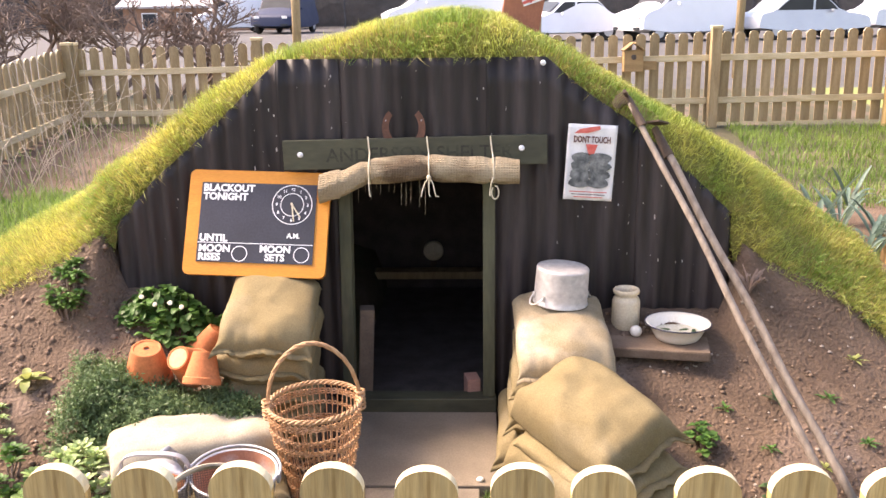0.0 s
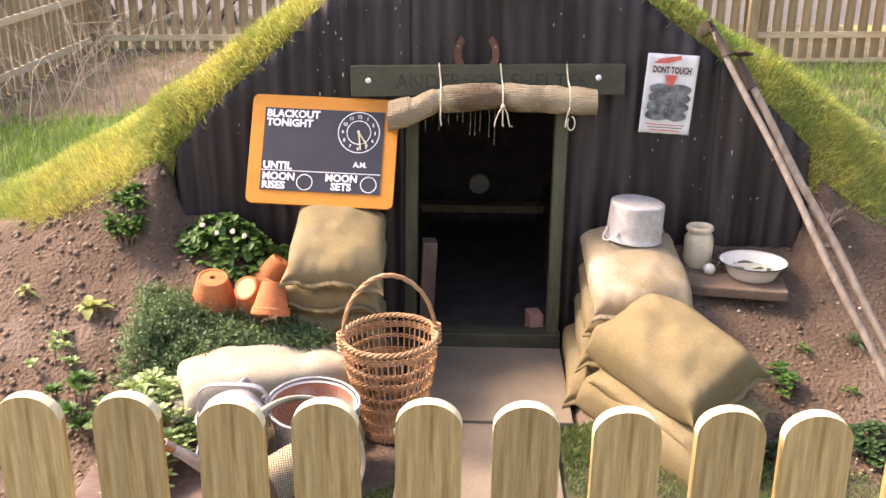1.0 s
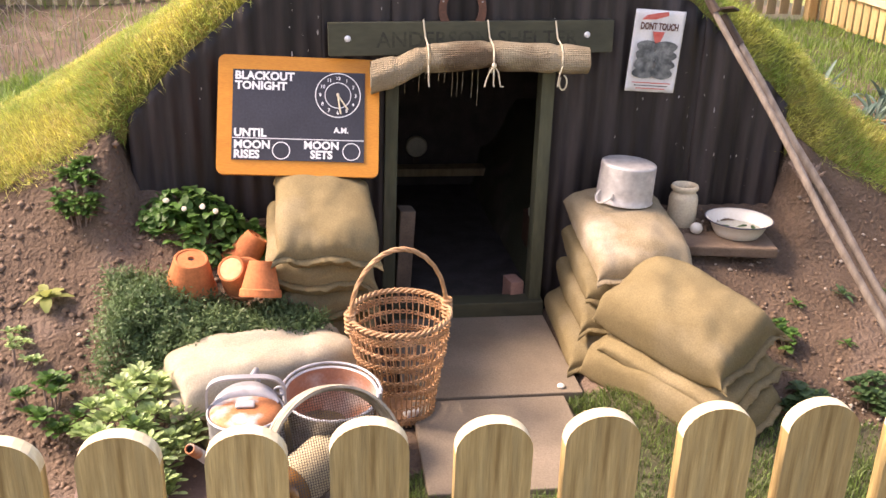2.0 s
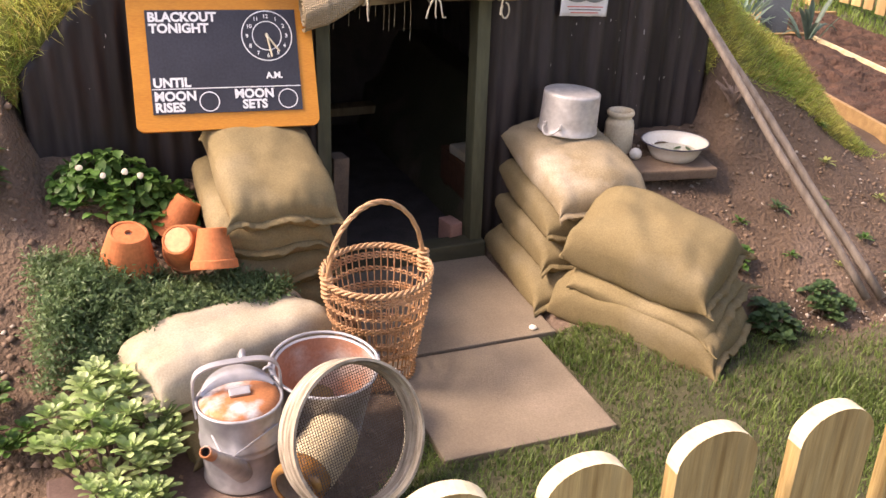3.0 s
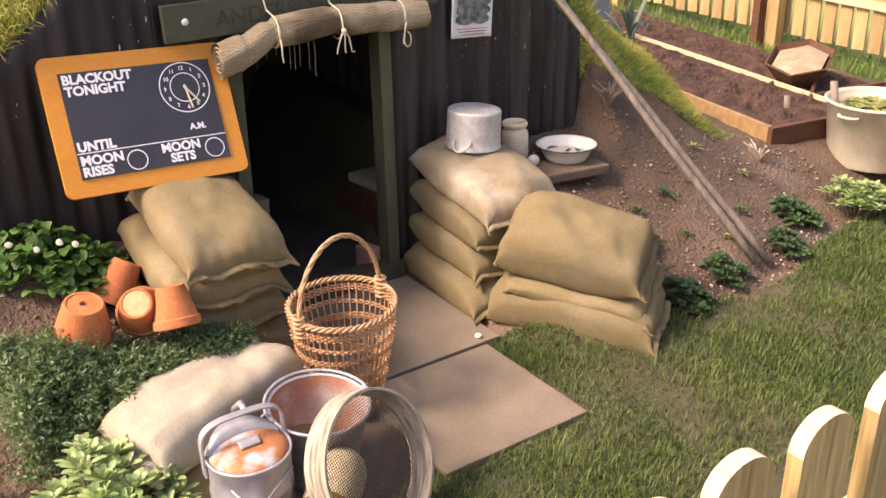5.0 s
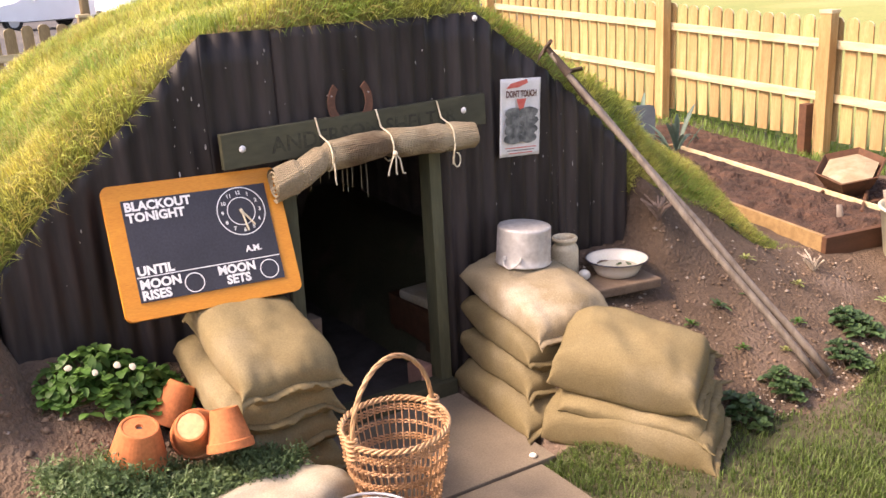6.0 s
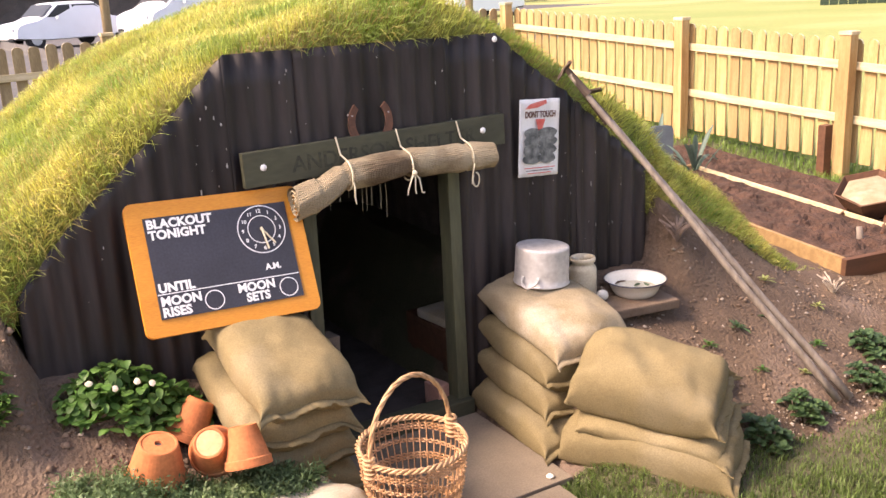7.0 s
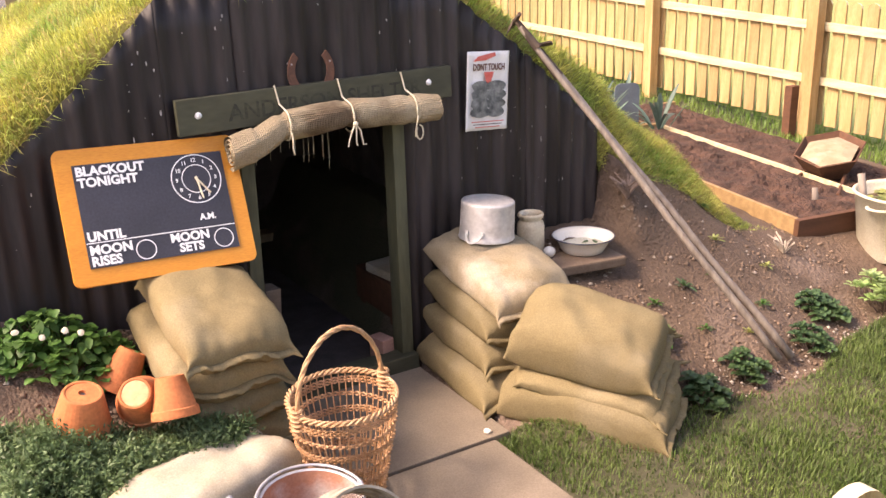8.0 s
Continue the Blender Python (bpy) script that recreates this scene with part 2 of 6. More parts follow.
# ---- making meshes ----
def finish(name, bm, material, parent=None, label="", smooth=False):
    me = bpy.data.meshes.new(name)
    bm.normal_update()
    bm.to_mesh(me)
    bm.free()
    for m in material if isinstance(material, (list, tuple)) else (material,):
        me.materials.append(m)
    if smooth:
        me.polygons.foreach_set("use_smooth", [True] * len(me.polygons))
    ob = new(name, me)
    if parent:
        ob.parent = parent
    if label:
        ob["label"] = label
    if name in ("leaves", "stem_tangle", "foliage", "woody_stems", "twigs", "wire_mesh", "seedling_leaves", "mesh"):
        ob["kind"] = "stuff"
    return ob


def part(name, bm, material, parent, label="", smooth=False):
    return finish(name, bm, material, parent, label, smooth)


def thing(name, label, category, m=None, group="", kind=""):
    ob = new(name)
    ob.empty_display_size = 0.05
    if m is not None:
        ob.matrix_basis = m
    return tagged(ob, label, category, group, kind)


def box(sx, sy, sz, m=None, bevel=0.0, bm=None):
    """A box centred on m, with bevelled edges."""
    bm = bm or bmesh.new()
    r = bmesh.ops.create_cube(bm, size=1.0, matrix=(m or Matrix()) @ Matrix.Diagonal((sx, sy, sz, 1)))
    if bevel:
        edges = list({e for v in r["verts"] for e in v.link_edges})
        bmesh.ops.bevel(bm, geom=edges, offset=bevel, segments=2, affect="EDGES", profile=0.6)
    return bm


def lathe(profile, n=40, wob=0.0, m=None, bm=None, seed=0):
    """Turns a profile of (radius, z) round the z axis; radius 0 closes it."""
    bm = bm or bmesh.new()
    m = m or Matrix()
    rings = []
    for r, z in profile:
        if r <= 1e-6:
            rings.append([bm.verts.new(m @ Vector((0, 0, z)))])
        else:
            ring = []
            for i in range(n):
                a = 2 * math.pi * i / n
                k = r * (1 + wob * noise.noise((math.cos(a) * 1.5 + seed, math.sin(a) * 1.5, z * 3)))
                ring.append(bm.verts.new(m @ Vector((k * math.cos(a), k * math.sin(a), z))))
            rings.append(ring)
    for p, q in zip(rings, rings[1:]):
        for i in range(n):
            j = (i + 1) % n
            f = [p[i % len(p)], p[j % len(p)], q[j % len(q)], q[i % len(q)]]
            f = [v for k, v in enumerate(f) if v not in f[:k]]
            if len(f) > 2:
                bm.faces.new(f)
    return bm


def tube(points, r, n=8, bm=None, closed=False, taper=None):
    """A round bar along points; r is one radius, taper(k) scales it along the way."""
    bm = bm or bmesh.new()
    pts = [Vector(p) for p in points]
    rings, up = [], None
    for i, p in enumerate(pts):
        a = pts[i - 1] if i or closed else p
        b = pts[(i + 1) % len(pts)] if i + 1 < len(pts) or closed else p
        d = (b - a).normalized() if (b - a).length else Vector((0, 0, 1))
        if up is None:
            up = d.orthogonal().normalized()
        up = (up - d * up.dot(d)).normalized()
        side = d.cross(up)
        k = r * (taper(i / max(1, len(pts) - 1)) if taper else 1)
        rings.append([bm.verts.new(p + k * (math.cos(2 * math.pi * j / n) * up + math.sin(2 * math.pi * j / n) * side)) for j in range(n)])
    pairs = list(zip(rings, rings[1:])) + ([(rings[-1], rings[0])] if closed else [])
    for p, q in pairs:
        for j in range(n):
            bm.faces.new((p[j], p[(j + 1) % n], q[(j + 1) % n], q[j]))
    if not closed:
        bm.faces.new(rings[0][::-1])
        bm.faces.new(rings[-1])
    return bm


def lerp_table(x, table):
    for (a, b), (c, d) in zip(table, table[1:]):
        if x <= c:
            return b + (d - b) * max(0.0, (x - a) / (c - a))
    return table[-1][1]


def smooth(k):
    k = min(1.0, max(0.0, k))
    return k * k * (3 - 2 * k)


def raw_mesh(name, verts, faces, material, label="", category="", kind="", parent=None, smooth_shade=False, index=None):
    """One mesh from numpy arrays: verts (n, 3), faces (m, 3 or 4)."""
    me = bpy.data.meshes.new(name)
    k = faces.shape[1]
    me.vertices.add(len(verts))
    me.vertices.foreach_set("co", np.ascontiguousarray(verts, dtype=np.float32).ravel())
    me.loops.add(faces.size)
    me.loops.foreach_set("vertex_index", np.ascontiguousarray(faces, dtype=np.int32).ravel())
    me.polygons.add(len(faces))
    me.polygons.foreach_set("loop_start", np.arange(0, faces.size, k, dtype=np.int32))
    if smooth_shade:
        me.polygons.foreach_set("use_smooth", np.ones(len(faces), dtype=bool))
    if index is not None:
        me.polygons.foreach_set("material_index", np.asarray(index, dtype=np.int32))
    for m in material if isinstance(material, (list, tuple)) else (material,):
        me.materials.append(m)
    me.update(calc_edges=True)
    me.validate()
    ob = new(name, me)
    if parent:
        ob.parent = parent
    return tagged(ob, label, category, "", kind)


# ---- the lie of the land ----
WALL_Y = 4.15
EDGE = [(-1.70, 0.93), (-1.50, 1.15), (-1.32, 1.30), (-1.15, 1.445), (-1.0, 1.585), (-0.89, 1.69), (0.30, 1.69), (0.385, 1.615), (0.48, 1.535), (0.66, 1.415), (0.77, 1.325), (0.98, 1.145), (1.15, 0.98)]
MOUND = [(-4.6, 0.0), (-3.6, 0.22), (-2.9, 0.52), (-2.62, 0.64), (-2.3, 0.83), (-1.68, 1.18), (-1.18, 1.52), (-0.92, 1.66), (-0.5, 1.80), (-0.15, 1.84), (0.1, 1.83), (0.3, 1.73),
         (0.53, 1.59), (0.84, 1.40), (1.14, 1.23), (1.53, 1.00), (1.9, 0.72), (2.15, 0.34), (2.35, 0.0), (2.7, -0.3)]
DOOR_L, DOOR_R, DOOR_TOP = -0.60, 0.00, 1.16


def turf_foot(x):
    """Lower edge of the turf beside the iron front, with bare soil under it."""
    return lerp_table(x, [(-4.6, -0.3), (-3.6, 0.0), (-2.9, 0.30), (-2.66, 0.42), (-2.3, 0.66), (-2.0, 0.77), (-1.74, 0.93), (-1.5, 1.0), (1.0, 0.95), (1.16, 0.90), (1.3, 0.80), (1.58, 0.67), (1.90, 0.53), (2.2, 0.40), (2.45, 0.08), (2.8, -0.4)])


def land(x, y):
    """Height of the open ground: a gentle rise to the back, and a soil bank on both sides of the way in."""
    base = 0.085 * max(0.0, min(y, 10.5) - 3.2) * smooth((y - 3.0) / 0.8)
    base += 0.05 * smooth((x - 0.8) / 1.5)
    base += 0.15 * smooth((y - 3.25) / 0.6) * smooth((x - 1.3) / 0.7) * (1 - smooth((x - 3.6) / 1.2)) * (1 - smooth((y - 4.6) / 1.5))
    k = max(0.0, y - 3.06)
    right = 0.50 * min(1.0, k / 1.02) * smooth((x - 0.12) / 0.25) * (1 - smooth((x - 1.5) / 1.1))
    left = 0.60 * min(1.0, k / 1.05) * smooth((-0.68 - x) / 0.42) * (1 - 0.35 * smooth((-2.2 - x) / 1.2)) * (1 - 0.22 * smooth((x + 1.5) / 0.25))
    step = smooth((y - 3.80) / 0.32)
    right += step * max(0.0, turf_foot(x) - 0.55) * smooth((x - 1.13) / 0.08)
    left += step * max(0.0, turf_foot(x) - 0.63) * smooth((-1.67 - x) / 0.10)
    bank = right + left
    h = max(base, bank) + 0.3 * min(base, bank)
    inside = smooth((x + 0.70) / 0.05) * smooth((0.12 - x) / 0.05) * smooth((y - 3.2) / 0.3) * (1 - smooth((y - 6.3) / 0.1))
    return h * (1 - inside) - 0.045 * inside


def bumpy(x, y, amount=0.012):
    return amount * (noise.noise((x * 7, y * 7, 3.1)) + 0.6 * noise.noise((x * 19, y * 19, 1.7)))


def bed_edge(x):
    """Where the dug bed gives way to the lawn."""
    return lerp_table(x, [(-9, 2.2), (-2.2, 2.2), (-1.0, 2.55), (-0.65, 2.9), (0.05, 3.42), (0.35, 3.32), (0.68, 3.12), (1.4, 3.06), (2.3, 3.2), (3.2, 3.5), (9, 3.6)])


def is_lawn(x, y):
    if y < bed_edge(x) + 0.05 * noise.noise((x * 3, y * 3, 0)):
        return True
    return y > 4.3 and not (1.6 < x < 4.2 and 3.6 < y < 7.2) and not (-4.35 < x < -1.4 and 6.9 + 0.2 * noise.noise((x * 2, 0, 4)) < y < 9.9)


def ground_grid(name, xs, ys, label, lift=0.0):
    verts = np.array([(x, y, land(x, y) + lift + (bumpy(x, y) if abs(x) < 5 and y < 8 else 0)) for y in ys for x in xs])
    nx, ny = len(xs), len(ys)
    j, i = np.meshgrid(np.arange(ny - 1), np.arange(nx - 1), indexing="ij")
    a = (j * nx + i).ravel()
    faces = np.stack([a, a + 1, a + nx + 1, a + nx], 1)
    mid = verts[faces].mean(1)
    index = [(3 if y > 14 and x < 0.55 * y else 2 if y > 14 or x > 4.9 else 1) if is_lawn(x, y) else 0 for x, y in mid[:, :2]]
    return raw_mesh(name, verts, faces, (SOIL, LAWN, MEADOW, TARMAC), label, "ground", "structure", smooth_shade=True, index=index)


def span(*stops):
    out = []
    for (a, step), (b, _) in zip(stops, stops[1:]):
        out += list(np.arange(a, b - 1e-6, step))
    return out + [stops[-1][0]]


ground_grid("ground", span((-400, 40), (-40, 4), (-8, 0.5), (-3.2, 0.045), (3.4, 0.2), (8, 4), (40, 40), (400, 1)),
            span((-60, 10), (-10, 1), (0, 0.2), (1.2, 0.045), (4.3, 0.15), (8, 1), (14, 4), (40, 40), (600, 1)), "dug brown garden soil bank with worn green lawn")


def edge_z(x):
    return lerp_table(x, EDGE)


def mound_z(x, y):
    back = 1 - smooth((y - 6.0) / 2.6)
    z = lerp_table(x, MOUND)
    return z * (0.25 + 0.75 * back) - 0.5 * (1 - back) + 0.03 * noise.noise((x * 2.2, y * 2.2, 5)) + 0.015 * noise.noise((x * 6, y * 6, 5))


def mound_column(x):
    """Front foot, and how far behind it the top of the mound begins."""
    low = max(smooth((-1.69 - x) / 0.05), smooth((x - 1.135) / 0.05))
    out = max(smooth((-1.73 - x) / 0.22), smooth((x - 1.18) / 0.22))
    yb = WALL_Y + 0.018 - 0.10 * out - 0.10 * smooth((x - 1.4) / 0.8)
    zb = (1 - low) * (edge_z(x) - 0.010) + low * min(turf_foot(x) - 0.06, land(x, yb - 0.02) - 0.02)
    return yb, zb, 0.07 + 0.45 * out


mx_ = span((-4.6, 0.06), (-1.9, 0.03), (-1.5, 0.06), (1.0, 0.03), (1.4, 0.06), (2.72, 1))
mv = []
fr = [0, 0.08, 0.2, 0.4, 0.6, 0.8, 1.0]
rear = span((0.07, 0.07), (2.1, 0.25), (4.6, 1))
for x in mx_:
    yb, zb, dy = mound_column(x)
    top = mound_z(x, yb + dy)
    for k in fr:
        bulge = math.sin(math.pi * k) * (0.015 if -1.7 < x < 1.14 else 0.05)
        z = zb + (top - zb) * (k ** 0.75)
        mv.append((x, yb + dy * k - bulge + 0.02 * noise.noise((x * 5, z * 5, 0)), z))
    for d in rear:
        mv.append((x, yb + dy + d, mound_z(x, yb + dy + d)))
nr = len(fr) + len(rear)
mv = np.array(mv)
i, j = np.meshgrid(np.arange(len(mx_) - 1), np.arange(nr - 1), indexing="ij")
a = (i * nr + j).ravel()
mf = np.stack([a, a + nr, a + nr + 1, a + 1], 1)
turf_mound = raw_mesh("turf_mound", mv, mf, TURF, "earth mound covered in shaggy yellow-green turf over the shelter", "mound", "structure", smooth_shade=True)


def blades(name, tri, count, length, width, material, label, seed, lean=0.5, drift=(0, 0, 0), keep=None, parent=None, index=None):
    """Grass as many thin bent blades scattered over triangles."""
    rng = np.random.default_rng(seed)
    a, b, c = tri[:, 0], tri[:, 1], tri[:, 2]
    nrm = np.cross(b - a, c - a)
    area = np.linalg.norm(nrm, axis=1)
    nrm = nrm / np.maximum(area, 1e-9)[:, None]
    pick = rng.choice(len(tri), count, p=area / area.sum())
    u, v = rng.random(count), rng.random(count)
    s = u + v > 1
    u[s], v[s] = 1 - u[s], 1 - v[s]
    p = a[pick] + u[:, None] * (b - a)[pick] + v[:, None] * (c - a)[pick]
    n0 = nrm[pick]
    if keep is not None:
        ok = keep(p, rng)
        p, n0 = p[ok], n0[ok]
    count = len(p)
    clump = np.array([noise.noise((x * 3.1, y * 3.1, z * 3.1)) for x, y, z in p])
    ln = length * (0.55 + 0.75 * rng.random(count)) * (1 + 0.55 * clump)
    side = rng.normal(size=(count, 3))
    side -= n0 * (side * n0).sum(1)[:, None]
    side /= np.linalg.norm(side, axis=1)[:, None]
    bend = np.cross(side, n0) * lean * (0.3 + rng.random(count))[:, None] + np.array(drift)
    up = n0 * 0.7 + np.array((0, 0, 0.5))
    w = (width * (0.6 + 0.8 * rng.random(count)))[:, None] * side
    m = p + (up * 0.55 + bend * 0.25) * ln[:, None]
    t = p + (up * 0.85 + bend * 0.95) * ln[:, None]
    verts = np.stack([p - w, p + w, m + w * 0.7, m - w * 0.7, t], 1).reshape(-1, 3)
    o = np.arange(count) * 5
    faces = np.concatenate([np.stack([o, o + 1, o + 2], 1), np.stack([o, o + 2, o + 3], 1), np.stack([o + 3, o + 2, o + 4], 1)])
    return raw_mesh(name, verts, faces, material, label, "grass", "stuff")


def tris(verts, faces):
    return np.concatenate([verts[faces[:, [0, 1, 2]]], verts[faces[:, [0, 2, 3]]]])


near = mf[(mv[mf].mean(1)[:, 1] < 6.6) & (mv[mf].mean(1)[:, 2] > 0.05)]
mt = tris(mv, near)
blades("turf_grass", mt, 200000, 0.056, 0.0017, BLADE, "shaggy yellow-green grass blades on the mound", 1, 0.8, (0, -0.25, -0.15))
blades("dry_turf_grass", mt, 90000, 0.058, 0.0016, DRY, "dry straw-coloured grass blades on the mound", 2, 1.0, (0, -0.3, -0.25),
       lambda p, rng: (np.array([noise.noise((x * 1.7, y * 1.7, z)) for x, y, z in p]) + rng.normal(0, 0.25, len(p))) > 0.05)
gx, gy = np.meshgrid(np.arange(-1.2, 3.6, 0.1), np.arange(1.4, 3.7, 0.1), indexing="ij")
lv = np.array([[(x + dx, y + dy, land(x + dx, y + dy)) for dx, dy in ((0, 0), (0.1, 0), (0.1, 0.1), (0, 0.1))] for x, y in zip(gx.ravel(), gy.ravel())])
lt = np.concatenate([lv[:, [0, 1, 2]], lv[:, [0, 2, 3]]])


def lawn_keep(p, rng):
    worn = np.array([noise.noise((x * 1.5, y * 1.5, 9)) + 0.5 * noise.noise((x * 5, y * 5, 2)) for x, y, z in p])
    near_path = np.exp(-((p[:, 0] - 0.15) / 0.5) ** 2 - ((p[:, 1] - 2.3) / 0.5) ** 2)
    ok = (rng.random(len(p)) > 0.1 + 0.9 * worn + 0.5 * near_path)
    ok &= np.array([is_lawn(x, y) for x, y, z in p])
    ok &= ~((p[:, 0] > -0.60) & (p[:, 0] < 0.02) & (p[:, 1] > 2.77)) & ~((p[:, 0] < -0.95) & (p[:, 1] > 2.1))
    return ok


blades("lawn_grass", lt, 240000, 0.027, 0.0018, BLADE_LAWN, "short worn lawn grass with bare patches", 3, 0.9, keep=lawn_keep)
gx, gy = np.meshgrid(np.arange(2.6, 5.0, 0.1), np.arange(3.6, 9.8, 0.1), indexing="ij")
lv = np.array([[(x + dx, y + dy, land(x + dx, y + dy)) for dx, dy in ((0, 0), (0.1, 0), (0.1, 0.1), (0, 0.1))] for x, y in zip(gx.ravel(), gy.ravel())])
lt = np.concatenate([lv[:, [0, 1, 2]], lv[:, [0, 2, 3]]])
blades("fence_foot_grass", lt, 22000, 0.07, 0.003, GRASS_FOOT, "longer green grass along the fence foot", 4, 0.7,
       keep=lambda p, rng: (p[:, 0] > 4.05 + 0.15 * np.sin(p[:, 1] * 3)) | (p[:, 1] > 7.0))

gx, gy = np.meshgrid(np.arange(-4.4, -1.6, 0.1), np.arange(4.6, 10.0, 0.1), indexing="ij")
lv = np.array([[(x + dx, y + dy, land(x + dx, y + dy)) for dx, dy in ((0, 0), (0.1, 0), (0.1, 0.1), (0, 0.1))] for x, y in zip(gx.ravel(), gy.ravel())])
blades("rough_grass", np.concatenate([lv[:, [0, 1, 2]], lv[:, [0, 2, 3]]]), 30000, 0.09, 0.003, GRASS_FOOT, "rough green grass behind the mound", 5, 0.8,
       keep=lambda p, rng: (p[:, 1] < 6.9 + 0.15 * np.sin(p[:, 0] * 5)) | (rng.random(len(p)) < 0.10))


# ---- the corrugated front ----
front = thing("wall_front", "black tarred corrugated iron shelter front with worn flakes", "wall", kind="structure")
PITCH, AMP = 0.078, 0.009


def sheet(x0, x1, low, high, steps=14):
    """Corrugated sheet from x0 to x1 between the two height functions."""
    bm = bmesh.new()
    n = max(2, int((x1 - x0) / PITCH * 8))
    cols = []
    for i in range(n + 1):
        x = x0 + (x1 - x0) * i / n
        y = WALL_Y + AMP * math.cos(2 * math.pi * x / PITCH)
        a, b = low(x), high(x)
        cols.append([bm.verts.new((x, y + 0.004 * noise.noise((x * 2, k, 0)), a + (b - a) * k / steps)) for k in range(steps + 1)])
    for p, q in zip(cols, cols[1:]):
        for k in range(steps):
            bm.faces.new((p[k], q[k], q[k + 1], p[k + 1]))
    return bm


for low, high, x0, x1 in ((lambda x: 0.42, edge_z, -1.70, -0.9), (lambda x: 0.02, edge_z, -0.9, DOOR_L - 0.02), (lambda x: DOOR_TOP, edge_z, DOOR_L - 0.02, DOOR_R + 0.04),
                          (lambda x: 0.02, edge_z, DOOR_R + 0.04, 0.72), (lambda x: 0.3, edge_z, 0.72, 1.15)):
    s = part("corrugated_sheet", sheet(x0, x1, low, high), TAR, front, smooth=True)
    so = s.modifiers.new("thickness", "SOLIDIFY")
    so.thickness = 0.003
rng = random.Random(5)
for cx, cz, n, w, h in ((-1.0, 1.36, 9, 0.02, 0.14), (-0.93, 1.40, 5, 0.012, 0.10), (0.66, 0.92, 8, 0.02, 0.18), (0.80, 0.86, 10, 0.03, 0.22), (0.98, 0.9, 8, 0.02, 0.2), (0.35, 1.6, 3, 0.03, 0.04),
                        (-0.15, 1.55, 6, 0.2, 0.12), (0.05, 1.48, 4, 0.1, 0.1), (-0.75, 1.55, 5, 0.1, 0.1), (-0.55, 1.45, 6, 0.25, 0.2), (-1.35, 1.1, 4, 0.1, 0.15), (0.5, 0.95, 5, 0.1, 0.2)):
    for _ in range(n):
        x, z = cx + rng.gauss(0, w), cz + rng.gauss(0, h)
        if z > edge_z(x) - 0.03:
            continue
        bm = bmesh.new()
        r, st = rng.uniform(0.0012, 0.0042) * rng.uniform(0.6, 1), rng.uniform(0.8, 4.5)
        y = WALL_Y + AMP * math.cos(2 * math.pi * x / PITCH) - 0.0075
        ring = [bm.verts.new((x + r * rng.uniform(0.6, 1.2) * math.cos(k * 1.05), y, z + st * r * rng.uniform(0.6, 1.2) * math.sin(k * 1.05))) for k in range(6)]
        bm.faces.new(ring[::-1])
        part("flake", bm, FLAKE, front)

# interior of the shelter, closed; its shade is also in the dark colour
inner = thing("wall_inside", "dark curved iron lining inside the shelter", "wall", kind="structure")
bm = bmesh.new()
arc = [(-1.15, -0.05)] + [(-0.3 + 0.85 * math.cos(math.pi - k * math.pi / 10), 0.75 + 0.8 * math.sin(k * math.pi / 10)) for k in range(11)] + [(0.55, -0.05)]
arc = [(max(-1.15, min(0.55, x)), z) for x, z in arc]
prev = None
for s_ in range(60):
    y = WALL_Y + 0.06 + s_ * 0.034
    k = 0.012 * math.cos(s_ * math.pi / 2)
    ring = [bm.verts.new((x * (1 + k), y, z)) for x, z in arc]
    if prev:
        for p, q, r_, t_ in zip(prev, prev[1:], ring[1:], ring):
            bm.faces.new((p, q, r_, t_))
    prev = ring
bm.faces.new(prev)
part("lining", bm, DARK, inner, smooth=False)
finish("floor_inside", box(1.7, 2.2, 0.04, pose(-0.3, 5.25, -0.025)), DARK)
tagged(bpy.data.objects["floor_inside"], "trodden floor inside the shelter, dark tone for shade", "floor", kind="structure")

# door frame: posts and sill
frame_ob = thing("door_frame", "green-painted wooden door frame with a heavy sill", "door frame", kind="structure")
# posts take the lit olive, sill and header the darker one
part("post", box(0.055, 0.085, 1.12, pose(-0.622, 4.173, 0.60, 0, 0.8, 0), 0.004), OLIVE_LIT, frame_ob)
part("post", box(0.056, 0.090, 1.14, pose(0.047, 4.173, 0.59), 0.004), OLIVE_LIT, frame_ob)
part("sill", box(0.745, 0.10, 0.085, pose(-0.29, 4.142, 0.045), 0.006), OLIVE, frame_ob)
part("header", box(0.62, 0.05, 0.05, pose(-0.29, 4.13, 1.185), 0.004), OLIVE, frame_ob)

# ---- paving ----
pave = thing("pavement", "square concrete paving slabs leading to the door", "pavement", kind="structure")
for x0, x1, y0, y1, m_ in ((-0.62, 0.082, 3.385, 4.09, SLAB), (-0.595, 0.0, 2.78, 3.365, SLAB)):
    part("slab", box(x1 - x0, y1 - y0, 0.06, pose((x0 + x1) / 2, (y0 + y1) / 2, -0.008), 0.006), m_, pave)
part("slab", box(0.75, 0.95, 0.05, pose(-1.33, 2.62, -0.012, 0, 0, 2), 0.008), WET_SLAB, pave, "damp red-brown slab")

# ---- fences ----


